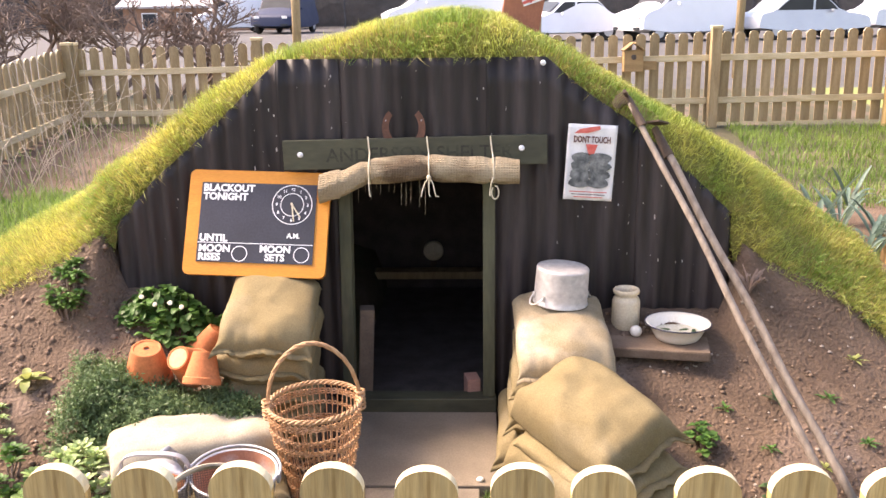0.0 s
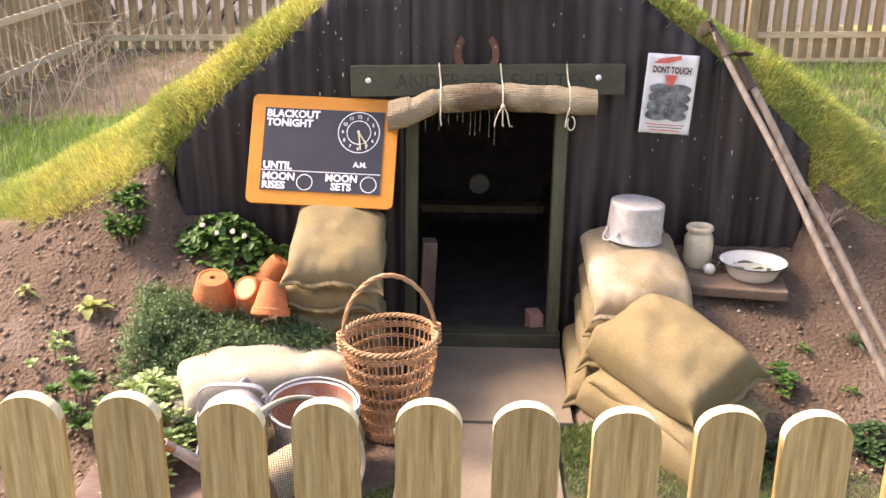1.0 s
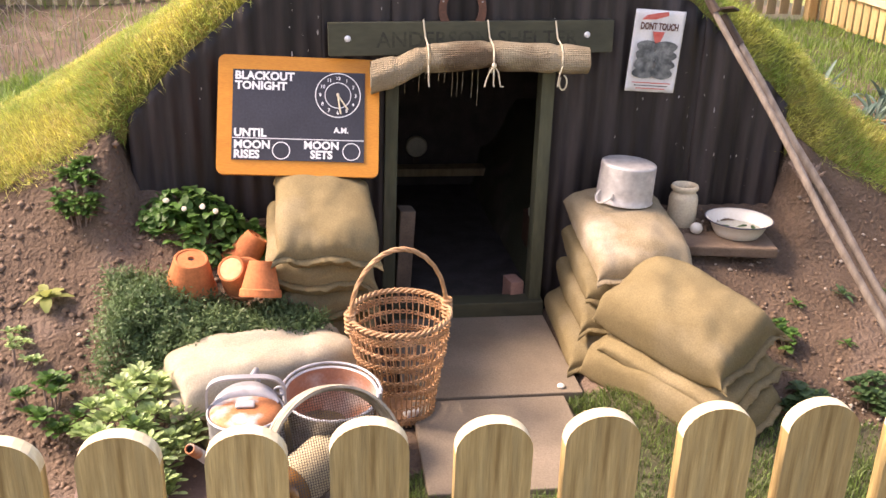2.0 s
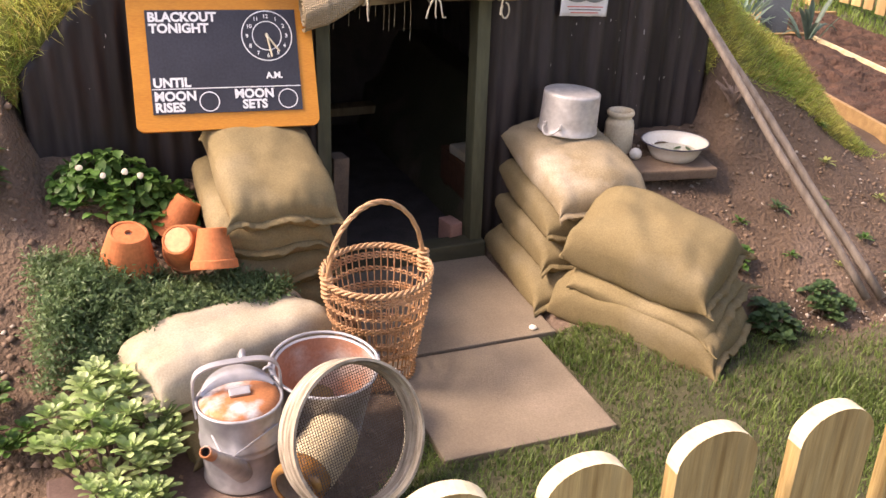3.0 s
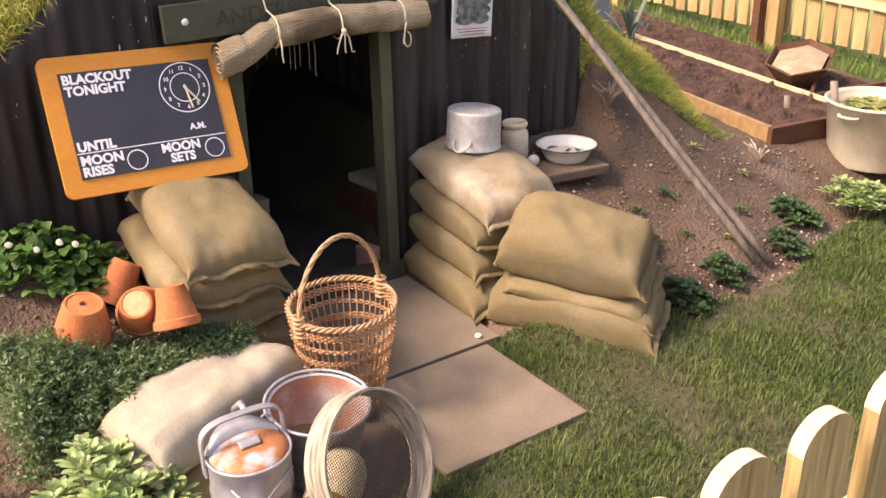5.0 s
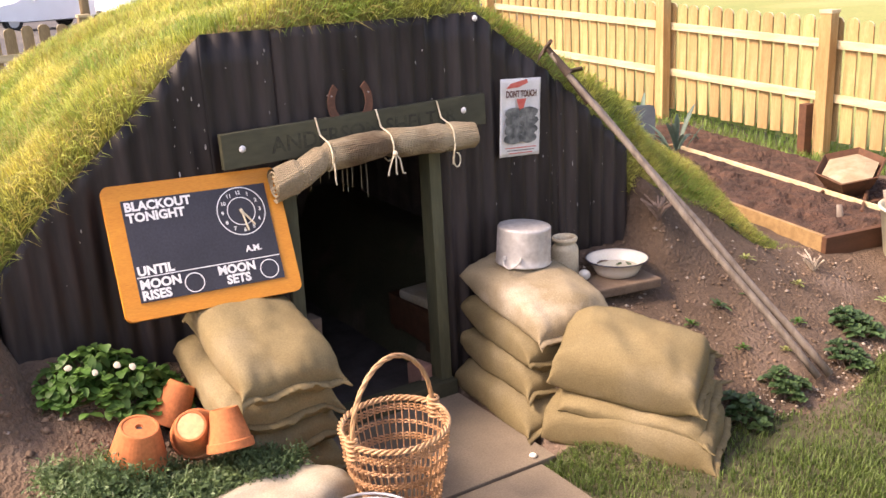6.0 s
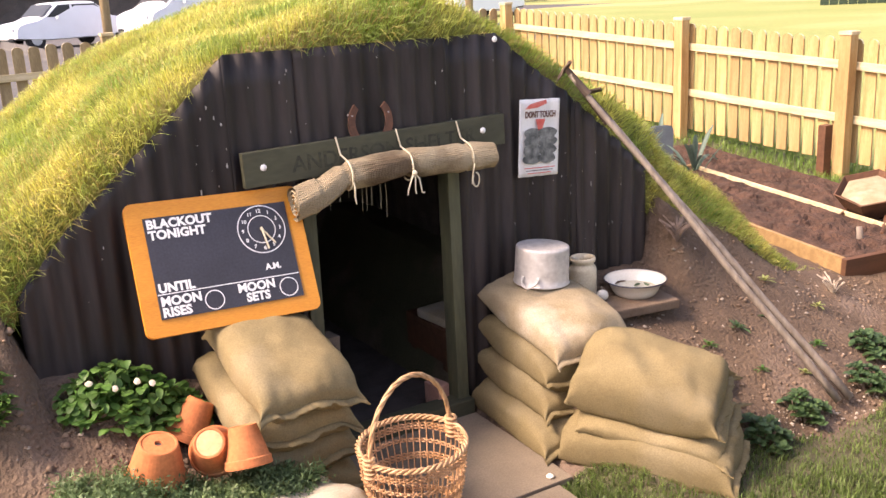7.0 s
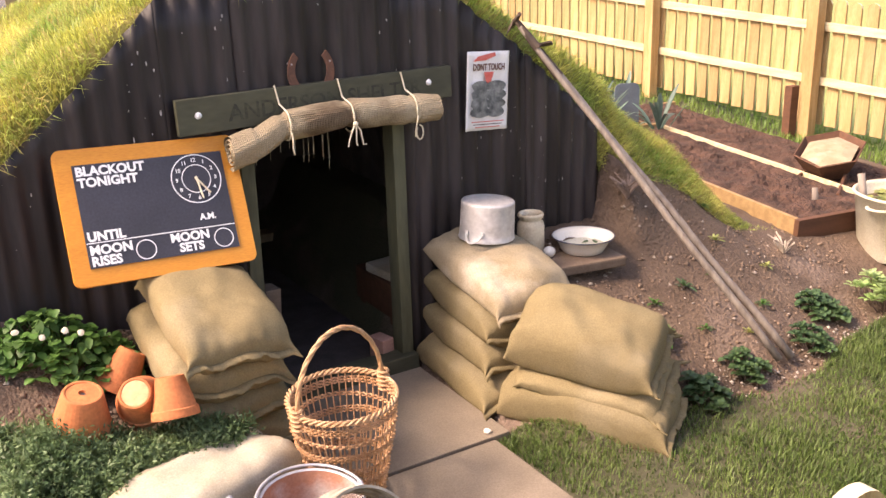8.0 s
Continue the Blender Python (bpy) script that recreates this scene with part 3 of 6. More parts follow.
def picket_bm(w, h, t, n=8):
    """A board with a round top; the sawn end is its second material."""
    bm = bmesh.new()
    out = [(-w / 2, 0), (w / 2, 0), (w / 2, h - w * 0.42)]
    out += [(w / 2 * math.cos(k * math.pi / n), h - w * 0.42 + w * 0.42 * math.sin(k * math.pi / n)) for k in range(1, n)]
    out += [(-w / 2, h - w * 0.42)]
    a = [bm.verts.new((x, -t / 2, z)) for x, z in out]
    b = [bm.verts.new((x, t / 2, z)) for x, z in out]
    bm.faces.new(a)
    bm.faces.new(b[::-1])
    for k in range(len(out)):
        f = bm.faces.new((a[k], b[k], b[(k + 1) % len(out)], a[(k + 1) % len(out)]))
        f.material_index = 1 if 2 <= k <= len(out) - 2 else 0
    return bm


def board_mesh(name, w, h, t, mats, n=8):
    me = bpy.data.meshes.new(name)
    bm = picket_bm(w, h, t, n)
    bm.to_mesh(me)
    bm.free()
    for m in mats:
        me.materials.append(m)
    return me


def place(name, me, parent, m):
    ob = new(name, me)
    ob.parent, ob.matrix_basis = parent, m
    return ob


def fence_run(label, a, b, height, mats, rail_mat, post_mat, pitch=0.147, w=0.098, rails=(0.25, 0.72), post_at=(), rail_side=1, foot=0.05, group="garden fence"):
    """Pickets on two rails from a to b (points on the ground line), with posts."""
    a, b = Vector(a), Vector(b)
    d = b - a
    length = Vector((d.x, d.y, 0)).length
    yaw = math.degrees(math.atan2(d.y, d.x))
    f = thing("picket_fence", label, "fence", pose(a.x, a.y, a.z, 0, 0, yaw), group)
    rise = d.z / length
    me = board_mesh("picket", w, height, 0.018, mats, 6)
    n = int(length / pitch)
    for i in range(n + 1):
        x = i * pitch
        place("picket", me, f, pose(x, 0, rise * x + random.uniform(-0.008, 0.008) + foot, 0, random.uniform(-0.6, 0.6), 0))
    for r in rails:
        bm = box(length + 0.1, 0.03, 0.065, pose(length / 2, rail_side * 0.026, rise * length / 2 + r * height + foot, 0, -math.degrees(math.atan(rise)), 0), 0.004)
        part("rail", bm, rail_mat, f)
    for x in post_at:
        p = part("post", box(0.10, 0.10, height + 0.16, pose(x, rail_side * 0.095, rise * x + height / 2 + 0.02), 0.006), post_mat, f)
        part("cap", box(0.115, 0.115, 0.03, pose(x, rail_side * 0.095, rise * x + height + 0.10), 0.006), RAIL, p)
    return f


# the low fence that the viewer looks over
near_fence = thing("picket_fence", "pale new softwood picket fence with sawn round tops", "fence", pose(0, 1.332, 0.0), "garden fence")
NEAR = board_mesh("near_picket", 0.102, 1.16, 0.022, (PICKET, SAWN), 14)
PICKET_X = [-1.59, -1.446, -1.302, -1.158, -1.008, -0.852, -0.695, -0.540, -0.395, -0.245, -0.09, 0.065, 0.205, 0.36, 0.50] + [0.648 + 0.1485 * k for k in range(12)]
for x in PICKET_X:
    place("picket", NEAR, near_fence, pose(x, 0, 0.041 + random.uniform(-0.006, 0.004), 0, random.uniform(-0.5, 0.5), 0))
for z in (0.42, 0.93):
    part("rail", box(4.1, 0.036, 0.07, pose(0.45, 0.03, z), 0.004), SAWN, near_fence)
gp = part("post", box(0.115, 0.115, 1.22, pose(-1.695, -0.012, 0.61), 0.004), PICKET, near_fence)
cap_ = part("cap", box(0.15, 0.15, 0.03, pose(-1.695, -0.012, 1.235), 0.004), CHALK, gp, "white post cap")

# back and far fences duller: backlit shade is in the boards' colour
fence_run("dull picket fence along the back of the garden", (-4.45, 10.05, 0.52), (4.45, 10.05, 0.64), 0.95, (GREY_WOOD, SAWN), RAIL, GREY_WOOD, post_at=(0.05, 2.1, 4.3, 6.93), rail_side=-1)
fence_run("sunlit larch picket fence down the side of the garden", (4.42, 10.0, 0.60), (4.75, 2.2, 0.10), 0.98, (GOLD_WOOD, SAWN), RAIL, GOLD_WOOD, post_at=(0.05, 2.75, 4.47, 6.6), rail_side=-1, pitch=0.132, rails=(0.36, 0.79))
fence_run("dull picket fence down the far side of the garden", (-4.45, 6.2, 0.30), (-4.47, 10.05, 0.52), 0.95, (GREY_WOOD, SAWN), RAIL, GREY_WOOD, post_at=(3.8,), rail_side=-1)

# ---- sandbags ----


def laid(at, along, across):
    """A pose at a place, with x along and y as near to across as can be."""
    x = Vector(along).normalized()
    z = x.cross(Vector(across)).normalized()
    y = z.cross(x)
    return Matrix.Translation(at) @ Matrix((x, y, z)).transposed().to_4x4()


def sack(label, m, lx, ly, up, down, material, seed, group="sandbag wall", lip=0.026, droop=0.0, ear=0.034, flat=0.55, seams=False):
    """A stuffed sack like a heavy pillow along its x axis, its seam in the plane z = 0: bulging sides, a flattened underside, pinched and eared corners, a sewn lip at the +x end.
    droop: how far the sewn end hangs; seams: whether the side seams stand out like piping."""
    s = thing("sandbag", label, "sandbag", m, group)
    nu, nv = 46, 36
    rnd = random.Random(seed)
    ph = [rnd.uniform(0, 6.28) for _ in range(8)]
    ears = [(rnd.uniform(0.6, 1.25), rnd.uniform(0.3, 1.6)) for _ in range(4)]

    def outline(u, v):
        """Plan position; the sides are drawn in between the corners."""
        corner = (abs(u) * abs(v)) ** 22
        pull = 1 - 0.05 * (abs(u) * abs(v)) ** 4
        k = ears[(u > 0) * 2 + (v > 0)][0] * (1 if u > 0 else 0.25)
        x = u * (lx / 2 * (0.95 + 0.012 * abs(v) ** 3 + 0.012 * math.sin(v * 5 + ph[0])) * pull + ear * k * corner)
        y = v * (ly / 2 * (0.95 + 0.012 * abs(u) ** 3 + 0.015 * math.sin(u * 4 + ph[1])) * pull + ear * 0.7 * k * corner)
        return x, y

    def seam_z(u, v):
        corner = (abs(u) * abs(v)) ** 9
        z = 0.010 * math.sin(u * 4.1 + ph[2]) * abs(v) ** 2 + 0.014 * math.sin(v * 4.7 + ph[3]) * abs(u) ** 2
        z -= 0.022 * ears[(u > 0) * 2 + (v > 0)][1] * corner
        return z - droop * max(0.0, u + 0.25) ** 2

    def full(u, v):
        pinch = 1 - 0.3 * (abs(u) * abs(v)) ** 5
        return ((1 - abs(u) ** 3.6) * (1 - abs(v) ** 3.2)) ** 0.27 * pinch

    def skin(u, v, top):
        x, y = outline(u, v)
        t, e = full(u, v), seam_z(u, v)
        p = Vector((x * 5, y * 5, seed * 3.7))
        lump = 0.16 * noise.noise(p) + 0.12 * noise.noise(p * 2.1) + 0.04 * noise.noise(p * 4.6)
        crease = 0.007 * abs(noise.noise((x * 9 + seed, y * 9, 2.0))) * t
        rim = t * (1 - t) * 4
        gather = 0.005 * rim * (math.sin(v * 19 + ph[4] + 3 * noise.noise(p)) * abs(u) ** 5 + 0.55 * math.sin(u * 26 + ph[5] + 3 * noise.noise(p)) * abs(v) ** 5)
        z = e + (up * t * (1 + lump) + gather - crease if top else -min(down * t * (1 + 0.5 * lump), down * (flat + (1 - flat) * t)) + gather)
        return Vector((x, y, z))
    bm = bmesh.new()
    us = [math.sin(math.pi / 2 * (-1 + 2 * i / nu)) for i in range(nu + 1)]
    vs = [math.sin(math.pi / 2 * (-1 + 2 * j / nv)) for j in range(nv + 1)]
    T = [[bm.verts.new(skin(u, v, True)) for v in vs] for u in us]
    B = [[T[i][j] if i in (0, nu) or j in (0, nv) else bm.verts.new(skin(us[i], vs[j], False)) for j in range(nv + 1)] for i in range(nu + 1)]
    for i in range(nu):
        for j in range(nv):
            bm.faces.new((T[i][j], T[i + 1][j], T[i + 1][j + 1], T[i][j + 1]))
            bm.faces.new((B[i][j], B[i][j + 1], B[i + 1][j + 1], B[i + 1][j]))
    part("body", bm, material, s, smooth=True)

    def hem(name, path, width, wave):
        """A doubled cloth edge standing out from the seam along path(k), waved and frayed."""
        bm = bmesh.new()
        prev = None
        for k in range(61):
            q = -1 + k / 30
            p, out = path(q)
            w = width * (1 + 0.5 * noise.noise((q * 4, seed, 1)) + 0.25 * noise.noise((q * 17, seed, 3)))
            d = out * w + Vector((0, 0, wave * (noise.noise((q * 3.5, seed, 7)) + 0.4 * noise.noise((q * 9, seed, 8))) - 0.2 * w))
            lift = Vector((0, 0, 0.003))
            ring = [bm.verts.new(p - out * 0.012 + lift * 1.6), bm.verts.new(p + d + lift), bm.verts.new(p + d - lift), bm.verts.new(p - out * 0.012 - lift * 1.6)]
            if prev:
                for c in range(4):
                    bm.faces.new((prev[c], prev[(c + 1) % 4], ring[(c + 1) % 4], ring[c]))
            prev = ring
        part(name, bm, material, s, smooth=True)
    if lip:
        hem("sewn_lip", lambda q: (skin(1, q, True), Vector((1, 0.25 * q ** 5, 0)).normalized()), lip, 0.018)
    if seams:
        hem("side_seam", lambda q: (skin(q, 1, True), Vector((0, 1, 0))), 0.005, 0.003)
        hem("end_seam", lambda q: (skin(-1, q, True), Vector((-1, 0, 0))), 0.006, 0.003)
    return s


OLD = "tan hessian sandbag with a sewn lip, stacked beside the doorway"
# stack that bears the blackboard, sewn ends to the lawn and tipped forward
for k, (x, y, z, drop, lx) in enumerate(((-0.93, 3.87, 0.060, 0.02, 0.60), (-0.925, 3.87, 0.195, 0.06, 0.60), (-0.93, 3.865, 0.330, 0.14, 0.57))):
    sack(OLD, laid((x, y, z), (0.03 + 0.03 * k, -1, -drop), (1, 0.05, 0)), lx, 0.42, 0.095, 0.090, HESSIAN, 11 + k)
sack(OLD, laid((-0.935, 3.865, 0.478), (0.02, -1, -0.22), (1, 0.03, -0.06)), 0.58, 0.44, 0.095, 0.090, HESSIAN, 14)
sack("plump tan hessian sandbag under the leaning blackboard", laid((-0.905, 3.800, 0.632), (0.06, -1, -0.22), (1, 0.06, -0.10)), 0.55, 0.405, 0.088, 0.080, HESSIAN, 15, droop=0.025, seams=True)
# higher stack on the other side
for k, (x, y, z, drop, lx, ly) in enumerate(((0.330, 3.85, 0.078, 0.0, 0.66, 0.52), (0.348, 3.885, 0.222, 0.02, 0.59, 0.46), (0.355, 3.885, 0.366, 0.10, 0.58, 0.44))):
    sack(OLD, laid((x, y, z), (-0.04, -1, -drop), (1, -0.04, 0.0)), lx, ly, 0.098, 0.092, HESSIAN, 21 + k, droop=0.02)
sack("bleached hessian sandbag drooping at its sewn end, under the saucepan", laid((0.362, 3.865, 0.503), (0.02, -1, -0.18), (1, 0.08, 0.0)), 0.62, 0.425, 0.108, 0.085, HESSIAN_PALE, 25, droop=0.02, seams=True)
# front of the same wall, tipped towards the way in
sack("long tan hessian sandbag lying on the lawn edge", laid((0.440, 3.325, 0.094), (0.404, -0.591, -0.03), (0.283, 0.238, 0.04)), 0.71, 0.41, 0.118, 0.105, HESSIAN, 31, droop=0.02)
sack("flattened tan hessian sandbag with a frayed end", laid((0.446, 3.318, 0.206), (0.34, -0.45, -0.07), (0.346, 0.15, 0.090)), 0.60, 0.39, 0.050, 0.045, HESSIAN, 33, lip=0.034)
sack("plump tan hessian sandbag on top of the low row", laid((0.4415, 3.348, 0.322), (0.328, -0.453, -0.070), (0.325, 0.18, 0.105)), 0.60, 0.41, 0.158, 0.090, HESSIAN, 32, seams=True)
# bleached sack under the thyme
sack("bleached off-white sack lying under the thyme", laid((-1.135, 3.340, 0.205), (-0.62, -0.285, 0.03), (0.28, -0.62, -0.02)), 0.71, 0.32, 0.110, 0.11, HESSIAN_WHITE, 41, group="", lip=0.040)
sack("brown sack half buried in the soil bank", laid((-1.06, 3.22, 0.055), (-0.62, -0.22, 0), (0.22, -0.62, 0)), 0.64, 0.30, 0.075, 0.08, HESSIAN, 42, group="", lip=0)

# ---- blackboard ----


def words(text, size, m, material, parent, name="lettering", bold=0.006, align="LEFT", thick=0.0012):
    """Flat letters in the built-in font, swollen to a heavy face, as a mesh."""
    cu = bpy.data.curves.new(name, "FONT")
    cu.body, cu.size, cu.offset, cu.extrude, cu.align_x, cu.resolution_u = text, size, bold * size, thick / 2, align, 3
    tmp = bpy.data.objects.new(name, cu)
    me = bpy.data.meshes.new_from_object(tmp)
    bpy.data.objects.remove(tmp)
    me.materials.clear()
    me.materials.append(material)
    ob = new(name, me)
    ob.parent, ob.matrix_basis = parent, m
    return ob


def ring_bm(r, w, y, cx, cz, n=48):
    bm = bmesh.new()
    ins = [bm.verts.new((cx + (r - w / 2) * math.cos(2 * math.pi * k / n), y, cz + (r - w / 2) * math.sin(2 * math.pi * k / n))) for k in range(n)]
    outs = [bm.verts.new((cx + (r + w / 2) * math.cos(2 * math.pi * k / n), y, cz + (r + w / 2) * math.sin(2 * math.pi * k / n))) for k in range(n)]
    for k in range(n):
        bm.faces.new((ins[k], ins[(k + 1) % n], outs[(k + 1) % n], outs[k]))
    return bm


def round_plate(w, h, r, t, n=6):
    """A plate in the xz plane with rounded corners, its front at -t/2."""
    bm = bmesh.new()
    out = []
    for cx, cz, a0 in ((w / 2 - r, h / 2 - r, 0), (-w / 2 + r, h / 2 - r, 90), (-w / 2 + r, -h / 2 + r, 180), (w / 2 - r, -h / 2 + r, 270)):
        out += [(cx + r * math.cos(radians(a0 + 90 * k / n)), cz + r * math.sin(radians(a0 + 90 * k / n))) for k in range(n + 1)]
    a = [bm.verts.new((x, -t / 2, z)) for x, z in out]
    b = [bm.verts.new((x, t / 2, z)) for x, z in out]
    bm.faces.new(a[::-1])
    bm.faces.new(b)
    for k in range(len(out)):
        bm.faces.new((a[k], a[(k + 1) % len(out)], b[(k + 1) % len(out)], b[k]))
    bmesh.ops.recalc_face_normals(bm, faces=bm.faces)
    return bm


BW, BH = 0.645, 0.485
board = thing("blackboard", "orange-framed blackout-times blackboard leaning on a sandbag", "sign", pose(-1.0, 4.035, 0.968, -25.5, 1.9, -1.0))
bm = round_plate(BW, BH, 0.028, 0.026)
part("backing", bm, ORANGE, board, "orange varnished wooden frame board")
PW, PH = BW - 0.118, BH - 0.118
slate = part("slate_panel", box(PW, 0.004, PH, pose(0, -0.0155, 0)), SLATE, board, "black writing panel")
FY = -0.0185


def on_board(text, x, z, size, align="LEFT", bold=0.042):
    words(text, size, pose(x, FY, z, 90, 0, 0), CHALK, slate, bold=bold, align=align)


LX = -PW / 2 + 0.008
on_board("BLACKOUT", LX, PH / 2 - 0.040, 0.045)
on_board("TONIGHT", LX + 0.002, PH / 2 - 0.080, 0.045)
on_board("UNTIL", LX, -PH / 2 + 0.095, 0.045)
on_board("MOON", LX, -PH / 2 + 0.047, 0.045)
on_board("RISES", LX, -PH / 2 + 0.008, 0.045)
on_board("MOON", 0.092, -PH / 2 + 0.050, 0.044, "CENTER")
on_board("SETS", 0.092, -PH / 2 + 0.012, 0.044, "CENTER")
on_board("A.M.", 0.17, -PH / 2 + 0.118, 0.031, "CENTER")
part("ruled_line", box(PW - 0.004, 0.001, 0.0035, pose(0, FY, -PH / 2 + 0.088)), CHALK, slate)
CX, CZ = 0.155, PH / 2 - 0.095
part("moon_ring", ring_bm(0.034, 0.004, FY - 0.0006, -0.068, -PH / 2 + 0.040), CHALK, slate)
part("moon_ring", ring_bm(0.034, 0.004, FY - 0.0006, 0.212, -PH / 2 + 0.042), CHALK, slate)
part("dial_ring", ring_bm(0.090, 0.004, FY - 0.0006, CX, CZ), CHALK, slate)
part("dial_ring", ring_bm(0.052, 0.0035, FY - 0.0006, CX, CZ), CHALK, slate)
for h in range(1, 13):
    an = radians(90 - 30 * h)
    words(str(h), 0.020, pose(CX + 0.071 * math.cos(an), FY, CZ + 0.071 * math.sin(an) - 0.007, 90, 0, 0), CHALK, slate, "numeral", 0.02, "CENTER")
for an, ln in ((-81, 0.078), (-55, 0.072)):
    c_, s_ = math.cos(radians(an)), math.sin(radians(an))
    hd = part("clock_pointer", tube([(CX - 0.008 * c_, FY - 0.005, CZ - 0.008 * s_), (CX + ln * c_, FY - 0.005, CZ + ln * s_)], 0.0036, 6), STRING, slate, "pale wooden clock pointer")
part("clock_pin", lathe([(0, 0), (0.006, 0.0), (0.006, 0.006), (0, 0.008)], 12, m=pose(CX, FY, CZ, 90, 0, 0)), STRING, slate)

# ---- name board over the door, blind, horseshoe, poster ----
sign = thing("name_board", "olive-painted plank with faded stencilled shelter lettering over the door", "sign", pose(-0.285, 4.115, 1.277, 0, -0.8, 1.6))
part("plank", box(1.185, 0.03, 0.132, None, 0.003), OLIVE, sign)
words("ANDERSON SHELTER", 0.088, pose(-0.40, -0.0165, -0.033, 90, 0, 0), STENCIL, sign, "stencil", 0.012)
for x, z in ((-0.515, 0.003), (0.478, 0.008)):
    part("bolt", lathe([(0, 0.010), (0.008, 0.008), (0.013, 0.002), (0.013, 0)], 16, m=pose(x, -0.016, z, 90, 0, 0)), CHALK, sign, "white bolt head", True)

part('corner_bolt', lathe([(0, 0.008), (0.009, 0.006), (0.013, 0.0)], 12, m=pose(0.285, 4.137, 1.664, 90, 0, 0)), CHALK, front, 'white bolt head')
blind = thing("rolled_blind", "rolled-up hessian door blind tied with white string", "blind")
ax = [(-0.71, 4.045, 1.125), (-0.66, 4.045, 1.140), (-0.60, 4.045, 1.150), (-0.53, 4.045, 1.185), (-0.47, 4.045, 1.205), (-0.35, 4.045, 1.212), (-0.21, 4.045, 1.218), (-0.05, 4.045, 1.208), (0.08, 4.04, 1.203), (0.18, 4.03, 1.200)]
bm = bmesh.new()
rings = []
N = 60
for i in range(N + 1):
    f = i / N * (len(ax) - 1)
    k = min(int(f), len(ax) - 2)
    p = Vector(ax[k]).lerp(Vector(ax[k + 1]), f - k)
    pinch = sum(math.exp(-((p.x - q) / 0.018) ** 2) for q in (-0.494, -0.23, 0.053))
    r = 0.056 - 0.010 * pinch + 0.006 * noise.noise((p.x * 9, 0, 0)) + (0.006 if p.x < -0.62 else 0)
    ring = []
    for j in range(28):
        a = 2 * math.pi * j / 28
        rr = r * (1 + 0.09 * noise.noise((p.x * 8, math.cos(a) * 1.3, math.sin(a) * 1.3)) + 0.04 * math.sin(5 * a + p.x * 20))
        ring.append(bm.verts.new((p.x, p.y + rr * math.cos(a), p.z + rr * 1.05 * math.sin(a))))
    rings.append(ring)
for p, q in zip(rings, rings[1:]):
    for j in range(28):
        bm.faces.new((p[j], p[(j + 1) % 28], q[(j + 1) % 28], q[j]))
part("cloth_roll", bm, HESSIAN_ROLL, blind, smooth=True)
for end, sgn in ((ax[0], 1), (ax[-1], -1)):
    pts = [(end[0] + sgn * 0.004, end[1] + (0.054 - 0.045 * k / 40) * math.cos(k * 0.45), end[2] + (0.054 - 0.045 * k / 40) * math.sin(k * 0.45)) for k in range(41)]
    part("cloth_layers", tube(pts, 0.0045, 6), HESSIAN_ROLL, blind)
for x, loops in ((-0.494, 1), (-0.23, 3), (0.053, 2)):
    pts = [(x, 4.098, 1.35)] + [(x + 0.004 * k, 4.092 - 0.006 * k, 1.34 - 0.03 * k) for k in range(1, 3)] + [(x + 0.012, 4.045 - 0.056 * math.cos(radians(a)), 1.207 + 0.060 * math.sin(radians(a))) for a in range(60, -130, -15)]
    part("string_loop", tube(pts, 0.0035, 6), STRING, blind)
    for k in range(loops):
        dx = (k - (loops - 1) / 2) * 0.03
        pts = [(x + 0.012, 3.984, 1.185), (x + 0.012 + dx * 0.6, 3.978, 1.16), (x + 0.012 + dx, 3.982, 1.125 - 0.012 * k), (x + 0.016 + dx * 1.3, 3.984, 1.10)]
        if loops == 2 and k == 1:
            pts = [(x + 0.02 + 0.016 * math.sin(a), 3.99, 1.115 + 0.03 * math.cos(a)) for a in [q * 0.55 for q in range(11)]]
        part("string_end", tube(pts, 0.0032, 6), STRING, blind)
    if loops == 3:
        part("knot", lathe([(0, -0.012), (0.009, -0.007), (0.011, 0.0), (0.008, 0.008), (0, 0.012)], 10, m=pose(x + 0.012, 3.981, 1.185)), STRING, blind, "", True)

shoe = thing("horseshoe", "rusty iron horseshoe hung points up behind the plank", "horseshoe")
bm = bmesh.new()
pr = None
for k in range(31):
    a = radians(-225 + 270 * k / 30)
    w = 0.013 + 0.004 * math.sin(math.pi * k / 30)
    c = Vector((-0.333, 4.112, 1.388))
    d = Vector((math.cos(a), 0, math.sin(a) * 1.12))
    ring = [bm.verts.new(c + d * (0.082 + o) + Vector((0, t, 0))) for o, t in ((-w, -0.004), (w, -0.006), (w, 0.004), (-w, 0.004))]
    if pr:
        for q in range(4):
            bm.faces.new((pr[q], pr[(q + 1) % 4], ring[(q + 1) % 4], ring[q]))
    else:
        bm.faces.new(ring)
    pr = ring
bm.faces.new(pr[::-1])
bmesh.ops.recalc_face_normals(bm, faces=bm.faces)
part("iron", bm, IRON_RED, shoe)
for a in (-200, 20):
    part("nail", tube([(-0.333 + 0.085 * math.cos(radians(a)), 4.104, 1.388 + 0.095 * math.sin(radians(a))), (-0.333 + 0.085 * math.cos(radians(a)), 4.145, 1.388 + 0.095 * math.sin(radians(a)))], 0.004, 6), FLAKE, shoe)

